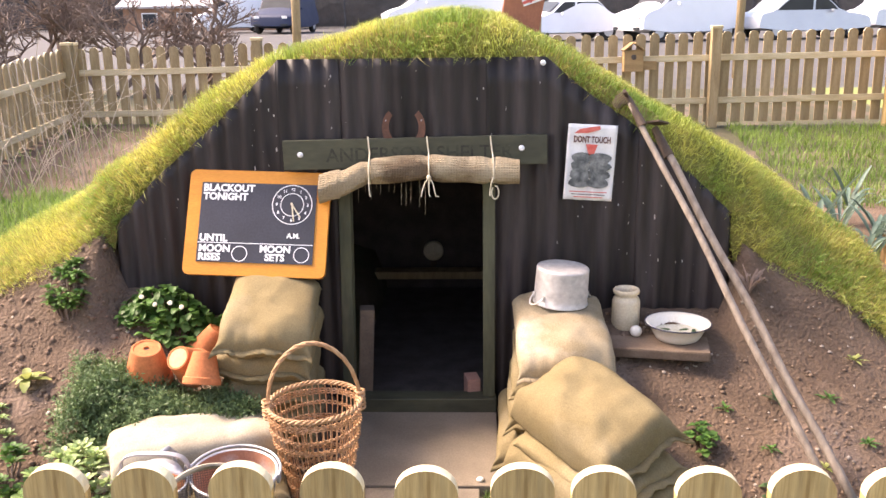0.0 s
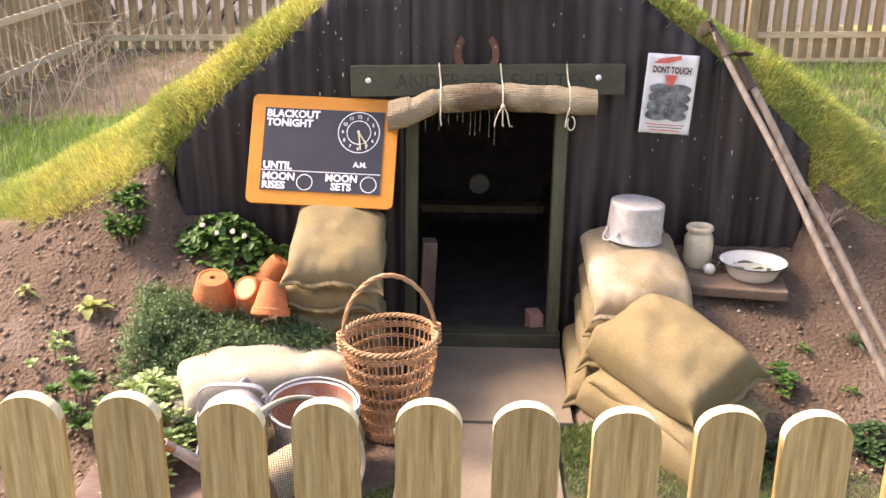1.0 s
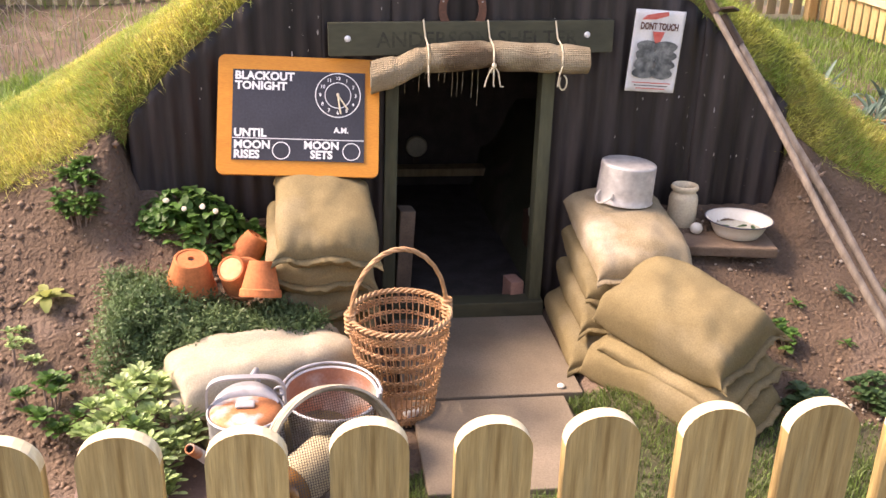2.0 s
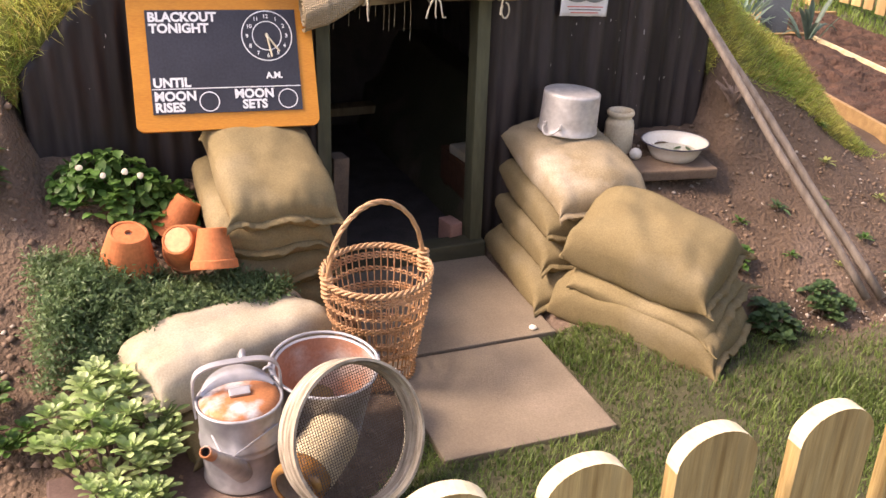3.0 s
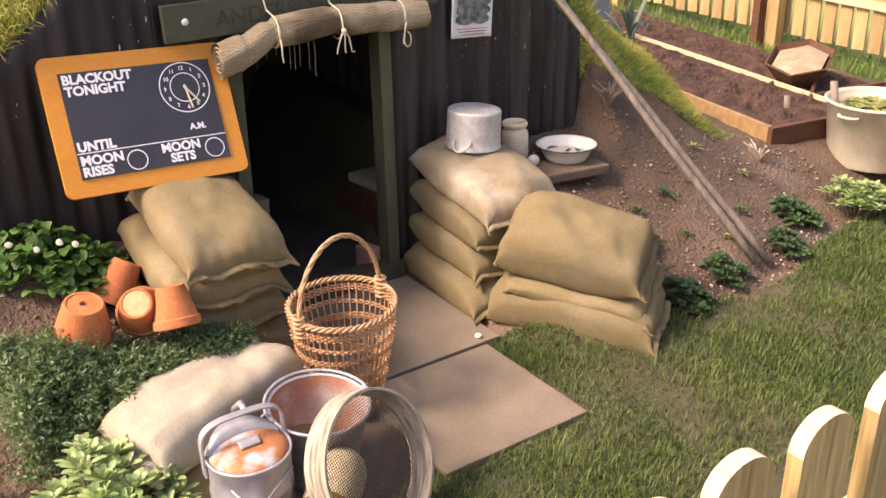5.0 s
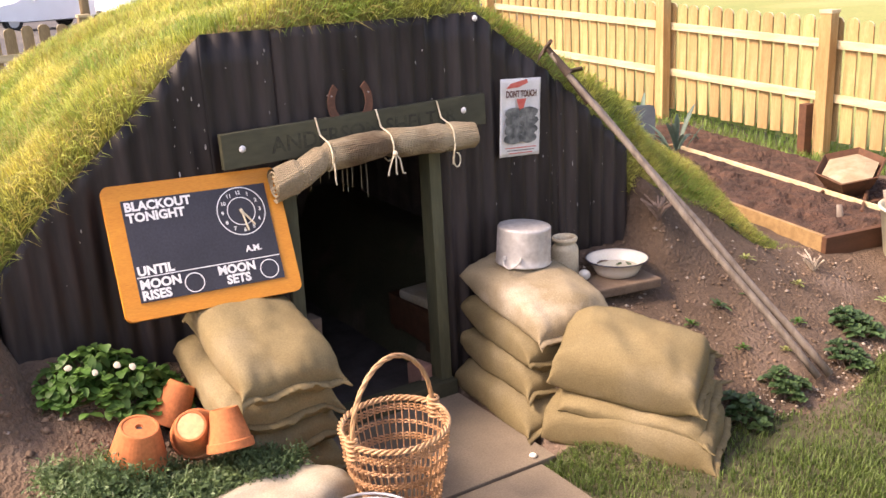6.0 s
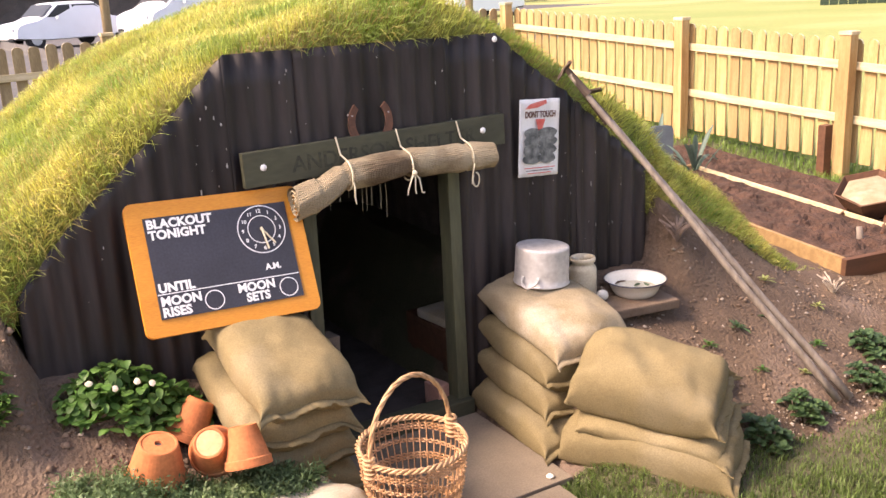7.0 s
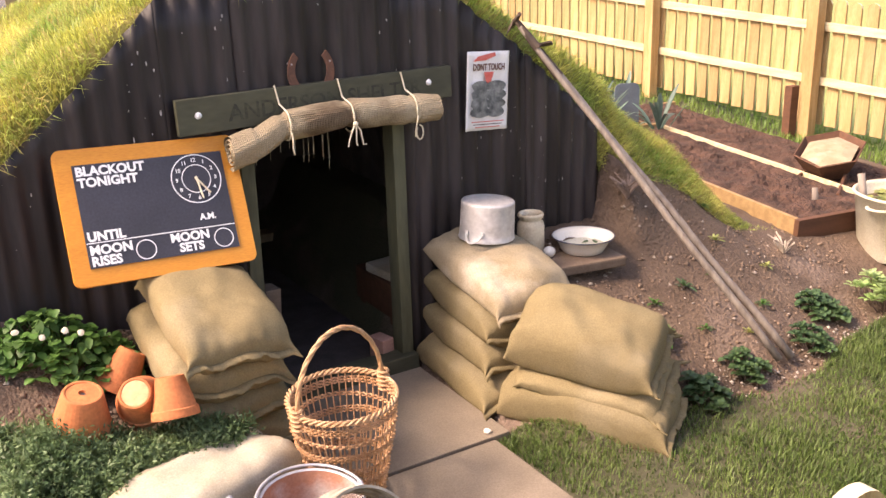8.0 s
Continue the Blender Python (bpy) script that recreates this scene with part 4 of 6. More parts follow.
poster = thing("poster", "white wartime warning poster with red and black print on the iron", "poster", pose(0.502, 4.134, 1.220, 0, 3.2, 0))
bm = bmesh.new()
g = [[bm.verts.new((-0.110 + 0.22 * i / 16, -0.003 * math.cos(i * 1.25) + 0.002 * noise.noise((i * 0.3, j * 0.4, 2)), -0.172 + 0.344 * j / 16)) for j in range(17)] for i in range(17)]
for i in range(16):
    for j in range(16):
        bm.faces.new((g[i][j], g[i + 1][j], g[i + 1][j + 1], g[i][j + 1]))
sheet_ob = part("paper", bm, PAPER, poster, smooth=True)
sm = sheet_ob.modifiers.new("thickness", "SOLIDIFY")
sm.thickness = 0.0015
PYF = -0.0085


def print_shape(name, pts, material):
    bm = bmesh.new()
    bm.faces.new([bm.verts.new((x, PYF, z)) for x, z in pts])
    return part(name, bm, material, poster)


print_shape("red_banner", [(-0.082, 0.130), (-0.020, 0.134), (0.034, 0.152), (0.030, 0.168), (-0.015, 0.160), (-0.06, 0.150)], RED_INK)
words("DONT TOUCH", 0.033, pose(0, PYF, 0.092, 90, 0, 0) @ Matrix.Diagonal((0.74, 1.2, 1, 1)), BROWN_INK, poster, "headline", 0.03, "CENTER")
print_shape("red_arrow", [(-0.027, 0.084), (0.027, 0.084), (0.005, 0.018), (-0.005, 0.018)], RED_INK)
for side in (-1, 1):
    for k in range(4):
        cz_ = 0.020 - 0.036 * k
        w_, h_ = 0.049 + 0.004 * math.sin(k + side), 0.027
        print_shape("grey_print", [(side * 0.040 + w_ * math.cos(a) * (1 + 0.1 * math.sin(3 * a + k)), cz_ + h_ * math.sin(a)) for a in [q * math.pi / 8 for q in range(16)]], GREY_INK)
        PYF -= 0.0002
for k in range(3):
    print_shape("small_print_bar", [(-0.085 + 0.01 * k, -0.134 - 0.012 * k), (0.085 - 0.01 * k, -0.134 - 0.012 * k), (0.085 - 0.01 * k, -0.130 - 0.012 * k), (-0.085 + 0.01 * k, -0.130 - 0.012 * k)], GREY_INK if k % 2 else RED_INK)

# ---- rake and hoe leaning on the mound ----
rake = thing("garden_rake", "iron garden rake with a worn ash shaft leaning on the mound", "rake")
TOP, FOOT = Vector((0.672, 4.115, 1.485)), Vector((1.325, 3.13, 0.09))
part("shaft", tube([FOOT.lerp(TOP, k / 12) + Vector((0.006 * math.sin(k), 0, 0)) for k in range(13)], 0.0150, 12, taper=lambda k: 1.1 - 0.25 * k), ASHWOOD, rake, smooth=True)
hd_ = (TOP - FOOT).normalized()
cross = Vector((0.37, 0.79, -0.47))
cross = (cross - hd_ * cross.dot(hd_)).normalized()
fwd = cross.cross(hd_)
part("socket", tube([TOP - hd_ * 0.12, TOP + hd_ * 0.03], 0.021, 10, taper=lambda k: 1 - 0.4 * k), RAKE_IRON, rake)
bar = TOP + hd_ * 0.035
part("head_bar", tube([bar - cross * 0.075, bar + cross * 0.075], 0.009, 8), RAKE_IRON, rake)
for k in range(7):
    q = bar + cross * (-0.072 + 0.144 * k / 6)
    part("tine", tube([q, q - fwd * 0.04 - hd_ * 0.005, q - fwd * 0.07 - hd_ * 0.025], 0.0048, 6, taper=lambda k: 1 - 0.5 * k), RAKE_IRON, rake)
hoe = thing("garden_hoe", "old hoe with a dark iron head and worn ash shaft", "hoe")
T2, F2 = Vector((0.800, 4.105, 1.335)), Vector((1.405, 3.13, 0.08))
part("shaft", tube([F2.lerp(T2, k / 12) + Vector((0.005 * math.sin(k * 1.3), 0, 0)) for k in range(13)], 0.0160, 12, taper=lambda k: 1.15 - 0.2 * k), ASHWOOD, hoe, smooth=True)
part("socket", tube([T2 - hd_ * 0.10, T2 + hd_ * 0.05], 0.024, 10, taper=lambda k: 1 - 0.3 * k), DARK_POST, hoe)
part("blade", box(0.085, 0.010, 0.07, Matrix.Translation(T2 + hd_ * 0.05 - cross * 0.02) @ (T2 - F2).to_track_quat("Z", "Y").to_matrix().to_4x4() @ pose(0, 0.03, 0, 60, 0, 20), 0.004), DARK_POST, hoe)

# ---- saucepan, jar, basin, slab shelf ----
pan = thing("saucepan", "dull aluminium saucepan standing upside down on a sandbag", "saucepan", pose(0.363, 3.95, 0.622, 2, 3, 20) @ Matrix.Diagonal((1, 1, 0.86, 1)))
part("body", lathe([(0.121, 0.0), (0.124, 0.004), (0.121, 0.008), (0.119, 0.05), (0.1165, 0.180), (0.1155, 0.188), (0.112, 0.1925), (0.10, 0.194), (0.06, 0.195), (0, 0.195)], 56, 0.006), ALU, pan, smooth=True)
for s in (0, 180):
    m = pose(0, 0, 0, 0, 0, s + 190)
    pts = [m @ Vector((0.119 + 0.036 * math.sin(radians(a)), 0.038 * math.cos(radians(a)), 0.050 - 0.040 * math.sin(radians(a)))) for a in range(0, 181, 15)]
    part("handle", tube(pts, 0.0045, 8), ALU, pan, smooth=True)
    for d in (-0.036, 0.036):
        part("lug", box(0.008, 0.016, 0.026, m @ pose(0.120, d, 0.047), 0.003), ALU, pan)

shelf = thing("stone_slab", "muddy stone slab bedded level in the soil bank", "slab")
part("stone", box(0.54, 0.33, 0.045, pose(0.75, 3.945, 0.4385, 0, 0, -9), 0.009), mat("muddy_stone", (0.21, 0.15, 0.105), (0.14, 0.095, 0.066), 8, 0.9, bump=0.4), shelf)
jar = thing("stoneware_jar", "cream stoneware preserving jar with a rolled lip", "jar", pose(0.672, 4.045, 0.461) @ Matrix.Scale(1.06, 4))
part("body", lathe([(0, 0), (0.052, 0), (0.058, 0.006), (0.060, 0.02), (0.060, 0.125), (0.055, 0.142), (0.047, 0.150), (0.047, 0.158), (0.055, 0.165), (0.057, 0.176), (0.052, 0.184), (0.045, 0.182), (0.043, 0.15), (0.05, 0.13), (0.05, 0.02), (0, 0.015)], 40), STONEWARE, jar, smooth=True)
# black disc across the neck, painted shade for the jar's inside
part("hollow", lathe([(0.0425, 0.0), (0, 0.0)], 24, m=pose(0, 0, 0.150)), RUBBER, jar, "black disc for the shade in the mouth")
ball = thing("round_stone", "small white round stone beside the jar", "stone", pose(0.705, 3.945, 0.486))
part("pebble", lathe([(0.028 * math.sin(a), -0.026 * math.cos(a)) for a in [k * math.pi / 10 for k in range(11)]], 20, 0.05), ENAMEL, ball, smooth=True)
bowl = thing("enamel_basin", "cream enamel basin with a dark rim holding leaves and water", "basin", pose(0.885, 3.925, 0.461) @ Matrix.Diagonal((1.03, 1.03, 0.86, 1)))
part("body", lathe([(0, 0), (0.085, 0), (0.092, 0.004), (0.105, 0.03), (0.122, 0.075), (0.138, 0.084), (0.140, 0.088), (0.136, 0.089), (0.118, 0.080), (0.100, 0.034), (0.086, 0.010), (0, 0.008)], 56), ENAMEL, bowl, smooth=True)
part("rim", tube([(0.1395 * math.cos(k * math.pi / 24), 0.1395 * math.sin(k * math.pi / 24), 0.0875) for k in range(48)], 0.0032, 6, closed=True), BLUE_RIM, bowl, "dark blue enamel rim")
WATER = mat("murky_water", (0.55, 0.54, 0.44), (0.5, 0.48, 0.38), 5, 0.05, bump=0, spec=0.5)
part("water", lathe([(0.103, 0.0), (0, 0.0)], 40, m=pose(0, 0, 0.036)), WATER, bowl, "shallow cloudy water")
for x, y, a in ((0.03, 0.02, 20), (0.07, 0.0, 70), (-0.05, 0.03, 150)):
    bm = bmesh.new()
    bm.faces.new([bm.verts.new(pose(x, y, 0.038, 0, 0, a) @ Vector((0.026 * math.cos(q), 0.010 * math.sin(q), 0.002 * math.sin(2 * q)))) for q in [k * math.pi / 5 for k in range(10)]])
    part("floating_leaf", bm, LEAF_DARK, bowl)

# ---- flowerpots ----


def flowerpot(label, m, h=0.165, r=0.085, group="flowerpots by the sandbags", hole=True):
    """Upside-down terracotta pot: rim at z = 0, holed base at the top."""
    p = thing("flowerpot", label, "flowerpot", m, group)
    b = r * 0.60
    part("body", lathe([(r * 0.90, 0.0), (r, 0.0), (r * 1.01, 0.006), (r * 0.985, h * 0.19), (r * 0.965, h * 0.21), (r * 0.915, h * 0.225), (b * 1.02, h - 0.006), (b * 0.98, h - 0.001), (b * 0.93, h), (b * 0.86, h - 0.0005), (b * 0.82, h - 0.004), (0.013 if hole else 0.002, h - 0.002), (0.012 if hole else 0.001, h - 0.012), (b * 0.8, h - 0.016), (r * 0.86, h * 0.1), (r * 0.90, 0.0)], 40, 0.012), TERRA, p, smooth=False)
    if not hole:
        part("base", lathe([(b * 0.84, 0.0), (b * 0.80, 0.0015), (0, 0.002)], 32, m=pose(0, 0, h - 0.0035)), TERRA_PALE, p, "pale base of the pot")
    if hole:
        # dark disc painted for the shade down the drain hole
        part("drain_hole", lathe([(0.0125, 0), (0, 0)], 16, m=pose(0, 0, h - 0.011)), DARK, p)
    return p


def upturned(rim, base):
    """The pose of a pot with its rim's middle at one place and its base towards another."""
    return Matrix.Translation(rim) @ (Vector(base) - Vector(rim)).to_track_quat("Z", "Y").to_matrix().to_4x4()


flowerpot("dusty terracotta flowerpot standing upside down in the soil", upturned((-1.425, 3.655, 0.366), (-1.404, 3.612, 0.530)), 0.172, 0.104)
flowerpot("terracotta flowerpot lying with its pale base turned outward", upturned((-1.215, 3.665, 0.415), (-1.256, 3.563, 0.504)), 0.145, 0.086, hole=False)
flowerpot("bright terracotta flowerpot upside down against the sandbags", upturned((-1.150, 3.515, 0.408), (-1.142, 3.565, 0.530)), 0.134, 0.078)
flowerpot("terracotta flowerpot tipped against the sandbag stack", upturned((-1.268, 3.885, 0.380), (-1.178, 3.912, 0.503)), 0.155, 0.080)

# ---- willow basket ----
bk = thing("willow_basket", "tall brown willow basket with a plaited hoop handle", "basket", pose(-0.635, 3.335, 0.004, 1.5, -2, 12))
HB = 0.415


def bk_r(z):
    return lerp_table(z, [(0, 0.118), (0.10, 0.130), (0.22, 0.155), (0.34, 0.178), (0.42, 0.178)])


NS = 44
for k in range(NS):
    a = 2 * math.pi * k / NS
    pts = [(bk_r(z) * math.cos(a + 0.01 * math.sin(9 * z + k)), bk_r(z) * math.sin(a + 0.01 * math.sin(9 * z + k)), z) for z in [HB * q / 9 for q in range(10)]]
    part("stake", tube(pts, 0.0028, 5), WICKER, bk)


def weave_ring(z, r, n=2, w=0.0034, drop=0.0):
    for s in range(n):
        pts = []
        for k in range(NS * 2):
            a = math.pi * k / NS
            o = 0.0045 * math.cos(math.pi * (k + s))
            pts.append(((r + o) * math.cos(a), (r + o) * math.sin(a), z + 0.004 * math.sin(math.pi * k + s * math.pi) + (0.004 if s else -0.004) + 0.003 * math.sin(a * 3 + z * 50)))
        part("weaver", tube(pts, w, 5, closed=True), WICKER, bk)


for z in (0.012, 0.024, 0.036, 0.088, 0.146, 0.157, 0.212, 0.266, 0.277, 0.326, 0.374, 0.386):
    weave_ring(z, bk_r(z) + 0.001)
for s in range(3):
    pts = []
    for k in range(132):
        a = 2 * math.pi * k / 132
        ph = a * 16 + s * 2 * math.pi / 3
        pts.append(((0.181 + 0.007 * math.cos(ph)) * math.cos(a), (0.181 + 0.007 * math.cos(ph)) * math.sin(a), HB + 0.007 * math.sin(ph)))
    part("plaited_rim", tube(pts, 0.0048, 6, closed=True), WICKER_PALE, bk)
for s in range(3):
    pts = []
    for k in range(91):
        a = math.pi * k / 90
        ph = a * 9 + s * 2 * math.pi / 3
        rr = 1 + 0.018 * math.cos(ph)
        pts.append((0.178 * rr * math.cos(a) * (1 - 0.10 * math.sin(a) ** 2), 0.0045 * math.sin(ph), HB - 0.03 + 0.275 * rr * math.sin(a) ** 0.8))
    part("handle_rod", tube(pts, 0.0052, 7), WICKER_PALE, bk)
for sx in (-1, 1):
    bm = bmesh.new()
    for q in range(5):
        zz = HB - 0.045 + q * 0.017
        tube([(sx * (bk_r(zz) + 0.004) + 0.016 * math.cos(a) , 0.019 * math.sin(a), zz) for a in [k * math.pi / 6 for k in range(12)]], 0.0055, 5, bm, True)
    part("handle_binding", bm, WICKER_PALE, bk)
part("floor", lathe([(0.116, 0.008), (0, 0.012)], 32), WICKER, bk)
part("crumpled_label", box(0.07, 0.03, 0.03, pose(0.02, -0.07, 0.03, 10, 20, 30), 0.008), PAPER, bk, "scrap of white paper inside")

# ---- watering can ----
can = thing("watering_can", "dented galvanised watering can with a rust-stained lid", "watering can", pose(-1.168, 2.935, 0.016))
CR, CH = 0.120, 0.252
part("body", lathe([(0, 0.0), (CR - 0.006, 0.0), (CR - 0.001, 0.006), (CR - 0.004, 0.016), (CR - 0.003, 0.118), (CR + 0.001, 0.122), (CR - 0.002, 0.127), (CR - 0.002, 0.140), (CR + 0.002, 0.144), (CR - 0.002, 0.149),
                    (CR - 0.001, CH - 0.008), (CR + 0.004, CH - 0.002), (CR + 0.004, CH + 0.004), (CR - 0.003, CH + 0.005), (CR - 0.007, CH - 0.01), (CR - 0.01, 0.02), (0, 0.015)], 56, 0.012), ZINC, can, smooth=True)
part("lid", lathe([(CR - 0.006, CH), (CR - 0.010, CH + 0.008), (0.095, CH + 0.016), (0.06, CH + 0.022), (0.03, CH + 0.024), (0, CH + 0.024)], 48, 0.02), RUST_ZINC, can, "low domed lid stained with rust", True)
bm = bmesh.new()
rim_ = [(a, 0.112 * math.cos(radians(a)), 0.112 * math.sin(radians(a))) for a in range(12, 169, 6)]
lo_ = [bm.verts.new((x, y, CH + 0.006)) for _, x, y in rim_]
hi_ = [bm.verts.new((x * 0.98, y * 0.98, CH + 0.006 + 0.042 * math.sin(radians(a)))) for a, x, y in rim_]
in_ = [bm.verts.new((x * 0.93, y * 0.45 + 0.012, CH + 0.010 + 0.034 * math.sin(radians(a)))) for a, x, y in rim_]
front_ = [bm.verts.new((x * 0.93, y * 0.40 + 0.004, CH + 0.004)) for a, x, y in rim_]
for k in range(len(rim_) - 1):
    bm.faces.new((lo_[k], lo_[k + 1], hi_[k + 1], hi_[k]))
    bm.faces.new((hi_[k], hi_[k + 1], in_[k + 1], in_[k]))
    bm.faces.new((in_[k], in_[k + 1], front_[k + 1], front_[k]))
hood = part("half_hood", bm, ZINC, can, "raised half cover at the back of the lid", True)
so = hood.modifiers.new("thickness", "SOLIDIFY")
so.thickness = 0.002
part("lid_grip", box(0.060, 0.030, 0.010, pose(0.0, -0.012, CH + 0.032, 14, 0, 0), 0.004), ZINC, can)


def strap(points, w, t, axis):
    """A flat metal band along points, w wide along axis."""
    bm = bmesh.new()
    pts = [Vector(p) for p in points]
    prev = None
    for k, p in enumerate(pts):
        d = (pts[min(k + 1, len(pts) - 1)] - pts[max(k - 1, 0)]).normalized()
        n = d.cross(axis).normalized()
        ring = [bm.verts.new(p + axis * sx * w / 2 + n * sn * t / 2) for sx, sn in ((-1, -1), (1, -1), (1, 1), (-1, 1))]
        if prev:
            for c in range(4):
                bm.faces.new((prev[c], prev[(c + 1) % 4], ring[(c + 1) % 4], ring[c]))
        else:
            bm.faces.new(ring[::-1])
        prev = ring
    bm.faces.new(prev)
    bmesh.ops.recalc_face_normals(bm, faces=bm.faces)
    return bm


arch = [(-CR - 0.004, 0.030, CH - 0.055), (-CR - 0.005, 0.031, CH - 0.02), (-CR - 0.005, 0.032, CH + 0.01)]
arch += [(-(CR + 0.005) * abs(math.cos(radians(a))) ** 0.55 * (1 if a < 90 else -1), 0.034, CH + 0.02 + 0.085 * math.sin(radians(a)) ** 0.6) for a in range(4, 177, 7)]
arch += [(-x, y, z) for x, y, z in arch[2::-1]]
part("top_handle", strap(arch, 0.024, 0.006, Vector((0, 1, 0.05)).normalized()), ZINC, can)
part("back_handle", tube([(0.02, 0.045, CH + 0.098), (0.03, 0.105, CH + 0.09), (0.03, 0.165, CH + 0.04), (0.02, 0.165, 0.20), (0.01, 0.122, 0.12)], 0.010, 8), ZINC, can, smooth=True)
sp0, sp1 = Vector((-0.02, -0.10, 0.075)), Vector((-0.135, -0.335, 0.345))
part("spout", tube([sp0.lerp(sp1, k / 8) for k in range(8)], 0.032, 16, taper=lambda k: 1 - 0.58 * k), ZINC, can, "tapered spout", True)
dirv = (sp1 - sp0).normalized()
ro = sp0.lerp(sp1, 0.86)
m_ = Matrix.Translation(ro) @ dirv.to_track_quat("Z", "Y").to_matrix().to_4x4()
part("spout_collar", lathe([(0.011, 0.03), (0.012, 0.034), (0.015, 0.034), (0.0165, 0.028), (0.0165, -0.02), (0.014, -0.02)], 20, m=m_), RUST_ZINC, can, smooth=True)
# near-black disc in the collar holds the spout's inner shade
part("spout_mouth", lathe([(0.0115, 0.024), (0, 0.014)], 16, m=m_), mat("spout_shade", (0.02, 0.017, 0.015), (0.012, 0.011, 0.01), 9, 0.9, bump=0), can)
for sx in (-1, 1):
    part("spout_stay", tube([sp0.lerp(sp1, 0.45), (sx * 0.092, -0.085, 0.205)], 0.003, 6), ZINC, can)

# ---- bucket ----
bucket = thing("bucket", "galvanised bucket rusted red inside with a wire bail", "bucket", pose(-0.905, 3.05, 0.004, 5, 2, 0) @ Matrix.Diagonal((0.97, 0.97, 0.90, 1)))
part("body", lathe([(0, 0.02), (0.112, 0.02), (0.114, 0.0), (0.118, 0.0), (0.122, 0.03), (0.158, 0.285), (0.166, 0.288), (0.167, 0.298), (0.160, 0.301), (0.155, 0.296)], 56, 0.01), ZINC, bucket, smooth=True)
part("inside", lathe([(0.1545, 0.296), (0.138, 0.17), (0.118, 0.026), (0, 0.024)], 48), mat("rust_streaked_lining", (0.35, 0.165, 0.105), (0.42, 0.38, 0.36), 4, 0.8, bump=0.2, sharp=(0.47, 0.60)), bucket, "rusty inner wall", True)
for sx in (-1, 1):
    part("ear", box(0.012, 0.035, 0.04, pose(sx * 0.168, 0, 0.285), 0.004), ZINC, bucket)
part("bail", tube([(0.172 * math.cos(radians(a)), 0.172 * math.sin(radians(a)), 0.302 + 0.006 * math.sin(radians(a))) for a in range(0, 181, 10)], 0.0055, 8), ZINC, bucket, smooth=True)
part("bail_loop", tube([(-0.178 + 0.014 * math.cos(a), 0.012, 0.30 + 0.016 * math.sin(a)) for a in [k * math.pi / 6 for k in range(12)]], 0.005, 6, closed=True), ZINC, bucket)

# ---- riddle ----
axis = Vector((0.33, -0.83, 0.43)).normalized()
RM = Matrix.Translation((-0.875, 2.685, 0.245)) @ axis.to_track_quat("Z", "Y").to_matrix().to_4x4()
riddle = thing("garden_riddle", "round bentwood garden sieve with rusty wire mesh", "sieve", RM)
RR, RD = 0.213, 0.085
part("hoop", lathe([(RR - 0.008, 0.0), (RR, 0.0), (RR + 0.002, -0.028), (RR, -0.030), (RR, -0.055), (RR + 0.002, -0.057), (RR, -RD), (RR - 0.008, -RD), (RR - 0.008, 0.0)], 72, 0.006), ASH_HOOP, riddle)
part("inner_hoop", lathe([(RR - 0.016, -0.030), (RR - 0.0085, -0.030), (RR - 0.0085, -RD + 0.004), (RR - 0.016, -RD + 0.004), (RR - 0.016, -0.030)], 72), ASH_HOOP, riddle)
n_ = 25
for axis_i in range(2):
    bm = bmesh.new()
    for k in range(-n_, n_ + 1):
        o = k / n_ * (RR - 0.012)
        hl = math.sqrt(max(0.0, (RR - 0.010) ** 2 - o * o))
        if hl < 0.01:
            continue
        pts = [(-hl, o, -RD + 0.010), (hl, o, -RD + 0.010)] if axis_i == 0 else [(o, -hl, -RD + 0.0115), (o, hl, -RD + 0.0115)]
        tube(pts, 0.0011, 4, bm)
    part("wire_mesh", bm, MESH_IRON, riddle, "rusty square wire mesh")

# ---- honey-coloured jar on its side ----
jd = Vector((0.62, 0.72, 0.10)).normalized()
lying = thing("glazed_jar", "honey-glazed jar lying open on its side", "jar", Matrix.Translation((-1.065, 2.70, 0.098)) @ jd.to_track_quat("Z", "Y").to_matrix().to_4x4())
part("mouth_band", lathe([(0.060, 0.0), (0.070, -0.004), (0.078, 0.004), (0.080, 0.02), (0.077, 0.03), (0.079, 0.05), (0.078, 0.065), (0.074, 0.066), (0.062, 0.06), (0.060, 0.0)], 44), BRASS, lying, "shiny amber glazed rim", True)
part("body", lathe([(0.062, 0.06), (0.078, 0.066), (0.082, 0.09), (0.082, 0.22), (0.072, 0.255), (0.04, 0.27), (0, 0.272)], 44), CANE, lying, "cream body", True)
part("inside", lathe([(0.060, 0.004), (0.060, 0.2), (0, 0.21)], 36), mat("grey_glaze", (0.30, 0.26, 0.22), (0.22, 0.18, 0.15), 8, 0.35), lying, "", True)

